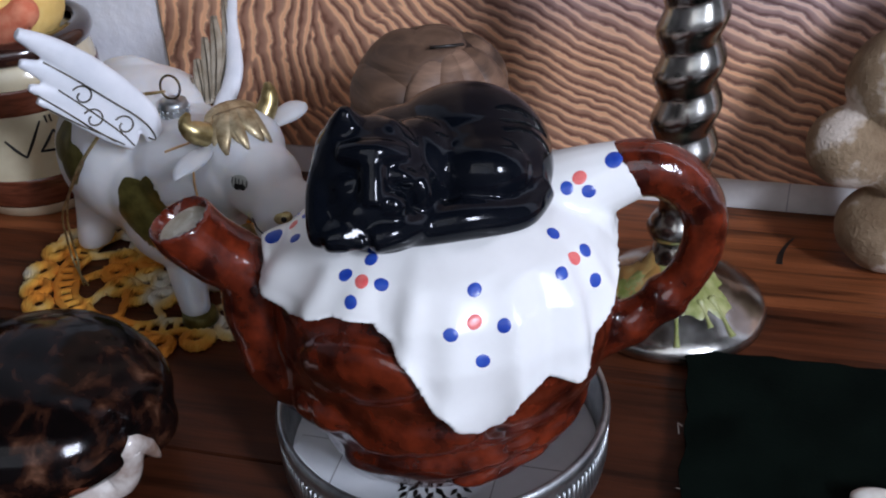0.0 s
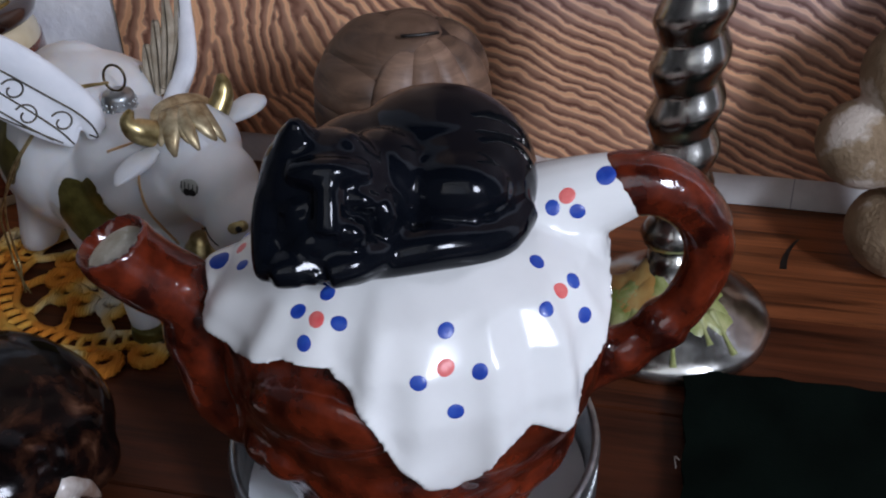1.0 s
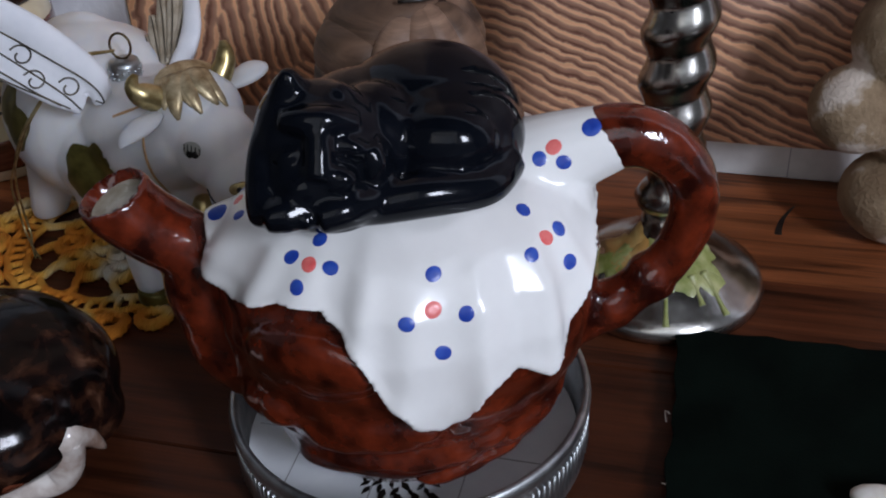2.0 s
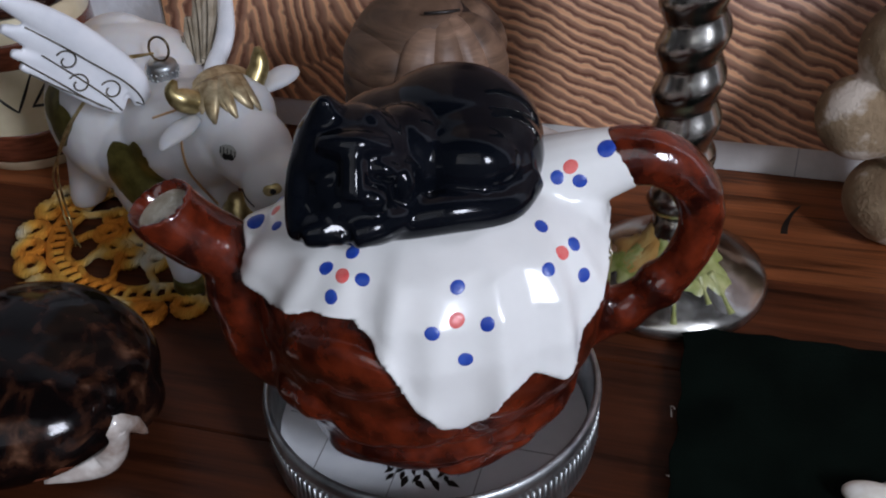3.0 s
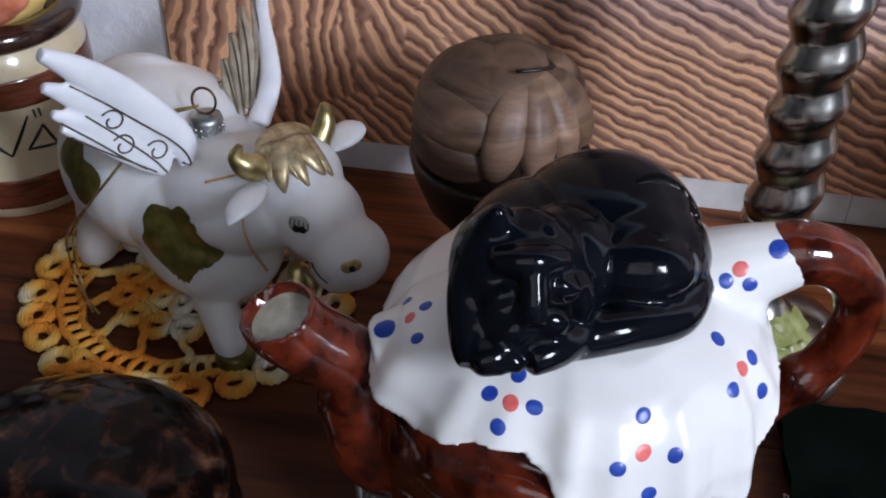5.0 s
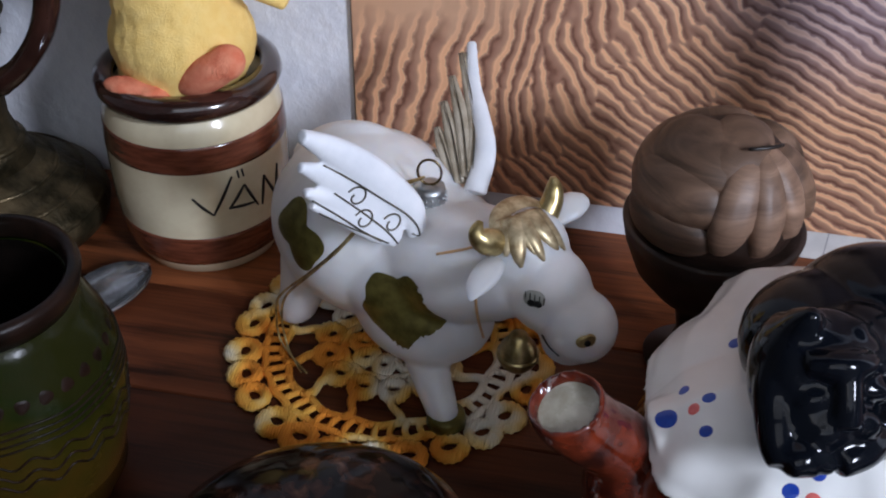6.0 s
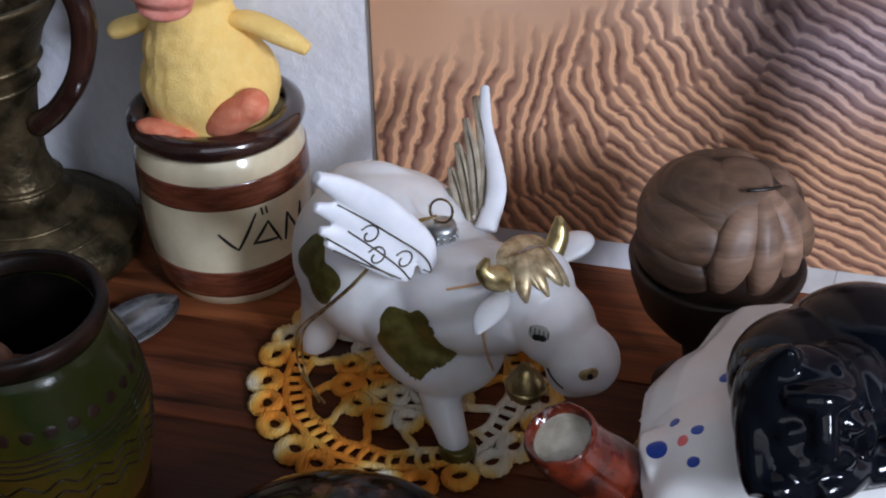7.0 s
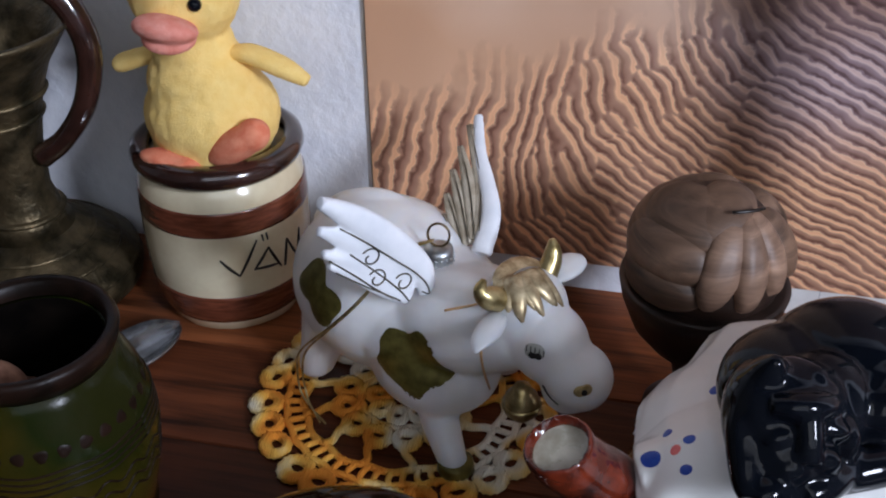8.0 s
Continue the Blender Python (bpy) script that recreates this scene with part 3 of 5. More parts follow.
# curled back and rump
ball(bm, tp(0.75, 0.3, 7.75), (1.85, 1.75, 1.62), (0, 0, 14), 28)
ball(bm, tp(0.95, -0.35, 7.85), (1.62, 1.45, 1.25), (0, 0, 14), 24)
ball(bm, tp(-0.45, 0.0, 7.7), (1.5, 1.5, 1.35), (0, 0, 14), 24)
ball(bm, tp(-0.2, -0.85, 8.1), (1.0, 1.0, 1.1), (0, 0, 14), 20)
# the head, its flat face turned down over the paws
ball(bm, tp(-1.05, -1.45, 8.35), (1.12, 1.0, 1.2), (-18, 0, 14), 28)
ball(bm, tp(-1.55, -1.45, 8.25), (0.72, 0.95, 1.25), (-18, -6, 14), 24)
ball(bm, tp(-1.2, -2.2, 8.05), (0.85, 0.6, 0.65), (-20, 0, 14), 22)
tube([tp(-1.75, -1.3, 9.0), tp(-1.98, -1.85, 8.4), tp(-2.02, -2.5, 7.9), tp(-1.98, -2.85, 7.72)], [0.36, 0.36, 0.32, 0.26], 14, bm)
# ears
tube([tp(-1.55, -1.25, 9.05), tp(-1.52, -1.4, 9.5), tp(-1.5, -1.5, 9.86)], [0.5, 0.34, 0.1], 14, bm)
tube([tp(-0.75, -1.35, 9.1), tp(-0.62, -1.45, 9.3), tp(-0.5, -1.5, 9.4)], [0.4, 0.3, 0.14], 14, bm)
# brow, bridge of the nose, closed lids, cheeks and muzzle
tube([tp(-1.6, -1.95, 9.12), tp(-1.2, -2.08, 9.18), tp(-0.8, -2.03, 9.15), tp(-0.4, -1.8, 8.98)], [0.2, 0.26, 0.26, 0.2], 12, bm)
tube([tp(-1.0, -2.08, 9.15), tp(-1.0, -2.38, 8.75), tp(-1.02, -2.6, 8.35)], [0.24, 0.26, 0.28], 12, bm)
ball(bm, tp(-0.5, -2.15, 8.72), (0.36, 0.22, 0.2), (0, 20, 14), 14)
ball(bm, tp(-1.5, -2.25, 8.65), (0.34, 0.22, 0.18), (0, -20, 14), 14)
ball(bm, tp(-0.7, -2.5, 8.25), (0.36, 0.26, 0.3), (0, 0, 14), 16)
ball(bm, tp(-1.3, -2.6, 8.15), (0.36, 0.26, 0.3), (0, 0, 14), 16)
ball(bm, tp(-0.12, -1.9, 8.2), (0.3, 0.45, 0.55), (0, 0, 14), 16)
# folded paws under the chin, each with toes
tube([tp(-0.1, -2.2, 7.7), tp(-0.6, -2.6, 7.75), tp(-1.1, -2.85, 7.72)], [0.32, 0.34, 0.28], 14, bm)
tube([tp(-1.2, -2.5, 7.8), tp(-1.7, -2.8, 7.8), tp(-1.98, -2.95, 7.78)], [0.36, 0.32, 0.22], 14, bm)
for u, v, z in ((-0.55, -2.88, 7.78), (-0.82, -2.98, 7.74), (-1.28, -3.02, 7.72), (-1.55, -3.08, 7.74), (-1.82, -3.05, 7.76)):
    ball(bm, tp(u, v + 0.1, z), (0.16, 0.14, 0.17), seg=12)
# haunch with a grooved rim, hind leg and tail along the side
ball(bm, tp(1.1, -1.15, 8.2), (0.98, 0.72, 0.72), (-20, 0, 14), 22)
tube([tp(2.2, -0.85, 7.6), tp(1.7, -1.6, 7.5), tp(0.75, -2.0, 7.62), tp(0.0, -2.2, 7.6), tp(-0.5, -2.4, 7.6)], [0.4, 0.42, 0.42, 0.38, 0.3], 14, bm)
ball(bm, tp(0.05, -1.9, 8.1), (0.2, 0.24, 0.24), (0, 0, 14), 12)
ball(bm, tp(0.35, -0.5, 7.15), (2.1, 1.65, 0.62), (0, 0, 14), 24)
ball(bm, tp(-0.9, -1.7, 7.4), (1.0, 0.9, 0.45), (0, 0, 14), 20)
cat_bm = blend(bm, 0.055, 12)
part("cat_figure", cat_bm, M_BLACK, cat)

# ---- candlestick ----
CX, CY = 3.2, 7.0
stick = thing("candlestick", CX, CY, 0, "tarnished silver candlestick, twisted stem, green wax on its foot", "candlestick")
FOOT = [(2.5, 0.0), (2.66, 0.1), (2.68, 0.28), (2.58, 0.5), (2.38, 0.62), (2.08, 0.9), (1.55, 1.25), (1.1, 1.5), (0.8, 1.75), (0.6, 2.1), (0.52, 2.5)]
part("foot", lathe(FOOT, CX, CY, 72), M_METAL, stick)
part("collar", lathe([(0.5, 2.45), (0.72, 2.6), (0.8, 2.85), (0.66, 3.1), (0.52, 3.3), (0.5, 3.7), (0.62, 3.85), (0.84, 4.0), (0.88, 4.2), (0.74, 4.4)], CX, CY, 48), M_METAL, stick)
rings, z = [], 4.3
while z < 17:
    ring = []
    for i in range(56):
        a = 2 * math.pi * i / 56
        w = 0.5 + 0.5 * math.cos(a - 2 * math.pi * z / 1.22 + 2.4)
        r = 0.70 + 0.2 * math.sqrt(w) * (0.65 + 0.35 * w)
        ring.append((CX + r * math.cos(a), CY + r * math.sin(a), z))
    rings.append(ring)
    z += 0.06
bm = bmesh.new()
loft(bm, rings)
part("twisted_stem", bm, M_METAL, stick)
M_WAX = varied("green_wax", (0.20, 0.24, 0.05), (0.44, 0.44, 0.20), 0.3, scale=200, relief=0.25, sss=0.2)
M_WAXY = varied("yellow_wax", (0.42, 0.22, 0.06), (0.5, 0.34, 0.12), 0.3, scale=200, relief=0.25, sss=0.2)
foot_skin = skin_of(lathe(FOOT, CX, CY, 72))
for i, (ang, r0, size, mt) in enumerate([(-75, 1.3, 0.42, M_WAX), (-50, 1.5, 0.5, M_WAX), (-95, 1.2, 0.45, M_WAX), (-35, 1.2, 0.45, M_WAX), (-120, 1.3, 0.5, M_WAXY), (-140, 1.5, 0.5, M_WAX), (-150, 1.1, 0.5, M_WAXY), (-110, 1.7, 0.3, M_WAX)]):
    a = radians(ang)
    p = Vector((CX + r0 * math.cos(a), CY + r0 * math.sin(a), 4))
    part("wax_patch", patch(foot_skin, p, (0, 0, -1), lambda q: 1.22 * size * (1 + 0.3 * math.sin(3 * q + i) + 0.18 * math.sin(7 * q + 2 * i)), 0.05, 4, 30), mt, stick)
for ang, r0, r1 in ((-82, 1.3, 2.5), (-57, 1.5, 2.15), (-44, 1.5, 2.48), (-108, 1.5, 2.3)):
    a = radians(ang)
    pts = []
    for k in range(6):
        r = r0 + (r1 - r0) * k / 5
        h = on_skin(foot_skin, (CX + r * math.cos(a), CY + r * math.sin(a), 4), (0, 0, -1), 0.01)
        pts.append(h[0])
    part("wax_drip", tube(pts, [0.14, 0.09, 0.06, 0.05, 0.06, 0.09], 8, None, 3), M_WAX, stick)

# ---- carved wooden bud in a cup ----
BX, BY, BZ, BR = -3.75, 7.75, 5.6, 2.16
nut = thing("carved_wooden_ball", BX, BY, 0, "brown carved wooden ball of overlapping petals in a dark turned cup", "wooden ornament")


def carved(name, c1, c2, lo=0.5, hi=1.5):
    m, t, b = nodes_of(name)
    info = t.nodes.new("ShaderNodeObjectInfo")
    v = coords(t, (30, 30, 160), (20, 40, 10))
    n = noise_tex(t, v, 1.3, 5, 0.6, 0.8)
    col = ramp(t, n, [(0.3, c1), (0.55, tuple((p + q) / 2 for p, q in zip(c1, c2))), (0.75, c2)])
    hsv = add(t, "ShaderNodeHueSaturation")
    mr = add(t, "ShaderNodeMapRange", To_Min=lo, To_Max=hi)
    t.links.new(info.outputs["Random"], mr.inputs[0])
    t.links.new(mr.outputs[0], hsv.inputs["Value"])
    t.links.new(col, hsv.inputs["Color"])
    t.links.new(hsv.outputs[0], b.inputs["Base Color"])
    b.inputs["Roughness"].default_value = 0.5
    bump(t, b, n, 0.35, 0.0008)
    return m


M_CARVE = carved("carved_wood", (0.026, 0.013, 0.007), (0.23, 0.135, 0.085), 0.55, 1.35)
# paler copy for the window side, its brighter light put into the colour
M_CARVE_LIT = carved("lit_carved_wood", (0.11, 0.06, 0.038), (0.48, 0.30, 0.20), 0.75, 1.3)
M_CUP = varied("dark_turned_wood", (0.012, 0.007, 0.005), (0.035, 0.018, 0.012), 0.4, scale=80, relief=0.2)
bm = bmesh.new()
ball(bm, (BX, BY, BZ), BR - 0.1, seg=40)
core_bm = bm
part("core", core_bm, M_CUP, nut)


def petal(yaw, tilt, spin, w, l, rise):
    """A thick shell-shaped petal lying on the ball, bulging at its middle and ending in a lip."""
    bm = bmesh.new()
    m = Matrix.Translation((BX, BY, BZ)) @ Euler((radians(tilt), 0, radians(yaw))).to_matrix().to_4x4() @ Matrix.Rotation(radians(spin), 4, "Z")
    n, rings = 20, []
    for k in range(1, 7):
        f = k / 6
        ring = []
        for i in range(n):
            a = 2 * math.pi * i / n
            dx, dy = 0.93 * w * f * math.copysign(abs(math.cos(a)) ** 0.8, math.cos(a)), 0.93 * l * f * math.copysign(abs(math.sin(a)) ** 0.9, math.sin(a))
            q = Vector((math.sin(dx) * math.cos(dy), math.sin(dy), math.cos(dx) * math.cos(dy)))
            h = BR + rise * (1 - f ** 3) * (0.55 + 0.45 * math.cos(dx / w * 1.2 + 0.5)) - (0.12 if k == 6 else 0.0)
            ring.append(m @ (q * h))
        rings.append(ring)
    vs = [[bm.verts.new(p) for p in r] for r in rings]
    c = bm.verts.new(m @ Vector((0, 0, BR + rise * 0.85)))
    for i in range(n):
        j = (i + 1) % n
        bm.faces.new((c, vs[0][i], vs[0][j]))
        for a, b in zip(vs, vs[1:]):
            bm.faces.new((a[i], b[i], b[j], a[j]))
    bmesh.ops.recalc_face_normals(bm, faces=bm.faces)
    return bm


for yaw, tilt, spin, w, l, rise in ((-55, 30, 10, 0.95, 0.50, 0.16), (-48, 64, 6, 0.90, 0.40, 0.17), (-45, 92, 0, 0.80, 0.32, 0.14), (10, 62, -16, 0.30, 0.75, 0.18), (33, 64, -8, 0.26, 0.75, 0.20),
                                    (55, 60, 0, 0.25, 0.68, 0.17), (22, 18, 55, 0.70, 0.42, 0.15), (80, 62, 10, 0.35, 0.65, 0.16), (-105, 60, 0, 0.85, 0.52, 0.16), (130, 60, 20, 0.5, 0.6, 0.16), (180, 55, 60, 0.7, 0.5, 0.16), (-150, 60, 60, 0.7, 0.5, 0.16)):
    # petals turned to the window take the lit copy
    part("petal", petal(yaw, tilt, spin, w, l, rise * 1.25), M_CARVE_LIT if 0 < yaw < 60 and tilt > 40 else M_CARVE, nut)
bm = tube([(BX + 0.35, BY - 1.2, BZ + 2.2), (BX + 0.8, BY - 1.05, BZ + 2.2), (BX + 1.15, BY - 0.75, BZ + 2.15)], 0.045, 6, None, 3)
part("crack", bm, M_INK, nut, "dark crack at the crown")
part("cup", lathe([(1.2, 0.0), (1.25, 0.2), (0.6, 0.5), (0.45, 1.2), (0.6, 2.0), (1.3, 2.7), (1.85, 3.4), (2.2, 4.3), (2.32, 4.85), (2.27, 4.95), (2.15, 4.9)], BX, BY, 56), M_CUP, nut)

# ---- jar with a plush duck in it ----
PX, PY = -19.05, 10.66
pot = thing("ceramic_jar", PX, PY, 0, "cream glazed jar with two brown bands and a dark brown rim", "jar")
WALL = [(2.2, 0.0), (2.3, 0.1), (2.5, 0.6), (2.62, 1.2), (2.7, 2.2), (2.72, 3.2), (2.7, 3.95), (2.66, 4.75), (2.58, 5.15), (2.36, 5.5), (2.25, 5.62)]
part("jar_body", lathe(WALL + [(2.05, 5.62), (2.05, 4.0), (0.1, 3.9)], PX, PY, 72), M_CREAM, pot)
part("rim", lathe([(2.1, 5.5), (2.4, 5.45), (2.65, 5.58), (2.74, 5.82), (2.68, 6.05), (2.45, 6.2), (2.2, 6.2), (2.1, 6.0)], PX, PY, 72, cap=False), M_DARKGLAZE, pot, "glossy dark brown rolled rim")


def jar_r(z):
    for (r0, z0), (r1, z1) in zip(WALL, WALL[1:]):
        if z <= z1:
            return r0 + (r1 - r0) * (z - z0) / (z1 - z0)
    return WALL[-1][0]


for z0, z1 in ((3.93, 4.77), (0.5, 1.6)):
    zs = [z0 + (z1 - z0) * k / 8 for k in range(9)]
    part("band", lathe([(jar_r(zs[0]) - 0.02, zs[0] - 0.01)] + [(jar_r(z) + 0.018, z) for z in zs] + [(jar_r(zs[-1]) - 0.02, zs[-1] + 0.01)], PX, PY, 72, cap=False), M_BAND, pot)


def stroke(pts, r=0.05):
    """A brushed line on the jar; points are (angle in degrees, height)."""
    line = [Vector((PX + (jar_r(z) + 0.012) * math.cos(radians(a)), PY + (jar_r(z) + 0.012) * math.sin(radians(a)), z)) for a, z in pts]
    return tube(line, [r * 0.7] + [r] * (len(line) - 2) + [r * 0.6], 8, None, 4)


for pts in ([(-73, 3.12), (-67, 2.75), (-61.4, 2.46)], [(-61.4, 2.46), (-55, 3.0), (-47.5, 3.66)], [(-43.6, 3.8), (-43.0, 3.55)], [(-40.4, 3.8), (-39.8, 3.55)],
            [(-51.4, 2.57), (-45, 2.95), (-40.1, 3.26)], [(-40.1, 3.26), (-36, 2.8), (-31.6, 2.35)], [(-51.4, 2.6), (-42, 2.55), (-33.5, 2.5)],
            [(-28.3, 2.3), (-26.5, 2.8), (-25.0, 3.25)], [(-25.0, 3.25), (-20, 2.75), (-15.5, 2.3)], [(-15.5, 2.3), (-13.5, 2.8), (-11.5, 3.3)]):
    part("lettering", stroke(pts), M_INK, pot)

duck = thing("plush_duck", PX, PY, 5.2, "yellow plush duck with orange beak and feet sitting in the jar", "plush toy")
bm = bmesh.new()
ball(bm, (PX + 0.05, PY - 0.1, 6.95), (2.12, 1.95, 1.75), seg=28)
ball(bm, (PX - 0.1, PY - 0.1, 8.0), (1.75, 1.6, 1.4), seg=24)
ball(bm, (PX - 0.25, PY - 0.1, 9.0), (1.3, 1.25, 1.2), seg=24)
ball(bm, (PX - 0.3, PY - 0.15, 10.9), (1.65, 1.55, 1.65), seg=28)
ball(bm, (PX - 0.1, PY - 0.1, 5.9), (1.85, 1.8, 1.0), seg=24)
plush_bm = blend(bm, 0.11, 5)
for v in plush_bm.verts:
    v.co += Vector(noise.noise_vector(v.co * 3.0)) * 0.04 + Vector(noise.noise_vector(v.co * 14.0)) * 0.02
part("plush_body", plush_bm, M_PLUSH, duck)
bm = bmesh.new()
tube([(PX + 0.9, PY - 0.1, 9.0), (PX + 1.6, PY - 0.2, 9.05), (PX + 2.6, PY - 0.3, 8.75), (PX + 3.35, PY - 0.35, 8.4)], [0.32, 0.42, 0.42, 0.25], 14, bm, 6, 0.7)
part("wing", blend(bm, 0.08, 4), M_PLUSH, duck)
bm = bmesh.new()
tube([(PX - 1.1, PY - 0.1, 8.9), (PX - 1.9, PY - 0.1, 8.65), (PX - 2.7, PY - 0.1, 8.35), (PX - 2.95, PY - 0.1, 8.25)], [0.32, 0.4, 0.42, 0.3], 14, bm, 6, 0.7)
part("wing", blend(bm, 0.08, 4), M_PLUSH, duck)
bm = bmesh.new()
ball(bm, (PX + 1.4, PY - 1.6, 6.75), (1.25, 0.6, 0.5), (-25, -35, -8), 20)
ball(bm, (PX + 1.95, PY - 1.65, 7.15), (0.6, 0.5, 0.5), (-25, -35, -8), 16)
part("foot", blend(bm, 0.08, 4), M_FELT, duck, "orange felt foot")
bm = bmesh.new()
ball(bm, (PX - 0.75, PY - 1.75, 6.05), (1.0, 0.55, 0.34), (-20, 10, 5), 20)
ball(bm, (PX - 0.2, PY - 1.9, 6.0), (0.5, 0.45, 0.3), (-20, 10, 5), 16)
part("foot", blend(bm, 0.08, 4), M_FELT, duck, "orange felt foot")
bm = bmesh.new()
ball(bm, (PX - 0.25, PY - 1.75, 10.35), (0.95, 0.9, 0.42), (-18, 6, 0), 20)
ball(bm, (PX - 0.25, PY - 1.6, 10.0), (0.8, 0.75, 0.3), (8, 6, 0), 20)
part("beak", blend(bm, 0.07, 4), varied("pink_felt", (0.78, 0.25, 0.18), (0.86, 0.36, 0.28), 0.95, scale=300, relief=0.8, fine=2000, dist=0.0008), duck, "pink-orange felt beak")
bm = bmesh.new()
ball(bm, (PX + 0.6, PY - 1.45, 11.0), 0.2, seg=16)
part("eye", bm, M_BLACK, duck, "shiny black bead eye")

# ---- crocheted doily ----
DX, DY = -12.0, 6.35
doily = thing("doily", DX, DY, 0, "round crocheted doily in orange, yellow and white thread", "doily")


def thread(name):
    m, t, b = nodes_of(name)
    v = coords(t)
    n = noise_tex(t, v, 45.0, 2)
    t.links.new(ramp(t, n, [(0.42, (0.78, 0.27, 0.02)), (0.50, (0.84, 0.46, 0.07)), (0.56, (0.85, 0.64, 0.28)), (0.63, (0.86, 0.81, 0.68))]), b.inputs["Base Color"])
    b.inputs["Roughness"].default_value = 0.85
    w = add(t, "ShaderNodeTexWave", Scale=420.0, Distortion=4.0, Detail=2.0)
    t.links.new(v, w.inputs["Vector"])
    bump(t, b, w.outputs[1], 0.4, 0.0008)
    return m


M_THREAD = thread("variegated_thread")


def fan(cx, cy, turn, rx, ry, hx, hy, z=0.1, n=30):
    """A plump crocheted scallop with a slit through it; its stitches run outwards from the slit."""
    bm = bmesh.new()
    rows = []
    for k in range(8):
        b = 2 * math.pi * k / 8
        f, h = 0.5 - 0.5 * math.cos(b), 0.13 * math.sin(b)
        row = []
        for i in range(n):
            q = 2 * math.pi * i / n
            stitch = 1 + 0.05 * (i % 2) * f
            u = (hx + (rx - hx) * f) * math.cos(q) * stitch - 0.1 * rx * (1 - f)
            v = (hy + (ry - hy) * f) * math.sin(q) * stitch
            row.append((cx + u * math.cos(turn) - v * math.sin(turn), cy + u * math.sin(turn) + v * math.cos(turn), z + h * (1 + 0.35 * (i % 2)) + 0.02 * math.sin(2 * q + turn)))
        rows.append(row)
    vs = [[bm.verts.new(p) for p in r] for r in rows]
    for a, b in zip(vs, vs[1:] + vs[:1]):
        for i in range(n):
            j = (i + 1) % n
            bm.faces.new((a[i], a[j], b[j], b[i]))
    bmesh.ops.recalc_face_normals(bm, faces=bm.faces)
    return bm


def round_of(r, w, wave, count):
    pts = [((r + wave * math.cos(count * q)) * math.cos(q), (r + wave * math.cos(count * q)) * math.sin(q)) for q in (2 * math.pi * k / 96 for k in range(97))]
    return tube([(DX + x, DY + y, 0.12) for x, y in pts], w, 7, None, 1, 0.8)


NL, NH = 26, 13
for i in range(NL):
    a = 2 * math.pi * (i + 0.2 * math.sin(i * 2.3) * 0.5) / NL
    part("scallop", fan(DX + 4.15 * math.cos(a), DY + 4.15 * math.sin(a), a, 0.52 + 0.05 * math.sin(i * 1.9), 0.53, 0.13, 0.22, 0.13), M_THREAD, doily)
    # short bars of the ladder round
    for k, o in ((0, 0.0), (1, 0.5)):
        b = 2 * math.pi * (i + o) / NL
        part("bar", tube([(DX + r * math.cos(b + 0.02 * math.sin(9 * r)), DY + r * math.sin(b), 0.12) for r in (2.98, 3.2, 3.42, 3.62)], 0.095, 7, None, 2), M_THREAD, doily)
for i in range(NH):
    # wide arches over the open holes, and the posts between them
    a = 2 * math.pi * (i + 0.35) / NH
    part("post", tube([(DX + r * math.cos(a + 0.05 * math.sin(5 * r)), DY + r * math.sin(a + 0.05 * math.sin(5 * r)), 0.13) for r in (2.0, 2.35, 2.7, 3.0)], [0.2, 0.13, 0.12, 0.16], 8, None, 3), M_THREAD, doily)
    part("inner_fan", fan(DX + 1.78 * math.cos(a), DY + 1.78 * math.sin(a), a, 0.48, 0.46, 0.10, 0.17, 0.15), M_THREAD, doily)
for i in range(8):
    a = 2 * math.pi * i / 8
    part("centre_fan", fan(DX + 0.8 * math.cos(a), DY + 0.8 * math.sin(a), a, 0.46, 0.34, 0.12, 0.1, 0.12), M_THREAD, doily)
part("round", round_of(3.0, 0.12, 0.06, NH), M_THREAD, doily)
part("round", round_of(3.55, 0.12, 0.04, NL), M_THREAD, doily)
part("round", round_of(1.3, 0.13, 0.03, NH), M_THREAD, doily)

# ---- winged cow ornament ----
cow = thing("cow_ornament", -11.5, 6.3, 0.2, "white winged cow ornament with gold spots, horns and fringe", "cow ornament")
bm = bmesh.new()
ball(bm, (-12.6, 7.3, 3.75), (3.0, 2.55, 2.55), (0, 0, -22), 32)
ball(bm, (-13.5, 7.6, 3.95), (2.0, 2.05, 1.9), (0, 0, -22), 28)
ball(bm, (-10.9, 6.4, 3.6), (2.3, 2.0, 2.05), (0, 10, -25), 28)
ball(bm, (-10.9, 5.65, 2.55), (2.05, 1.65, 1.55), (0, 0, -25), 24)
ball(bm, (-11.35, 6.2, 3.4), (2.2, 1.95, 1.8), (0, 0, -25), 28)
ball(bm, (-9.5, 5.5, 4.3), (1.5, 1.45, 1.5), (0, 30, -30), 24)
# neck runs level from the shoulders into the head
tube([(-11.2, 6.1, 3.9), (-10.2, 5.45, 4.2), (-9.2, 5.0, 4.6), (-8.3, 4.7, 4.95)], [1.5, 1.5, 1.42, 1.2], 24, bm)
# head and muzzle
ball(bm, (-8.35, 4.85, 5.25), (1.15, 1.25, 1.2), (0, 30, -35), 24)
ball(bm, (-7.55, 4.3, 4.72), (1.12, 1.05, 1.0), (0, 38, -35), 24)
ball(bm, (-6.7, 3.75, 4.2), (0.92, 0.95, 0.78), (0, 35, -35), 24)
ball(bm, (-6.95, 3.75, 3.75), (0.7, 0.75, 0.45), (0, 30, -35), 20)
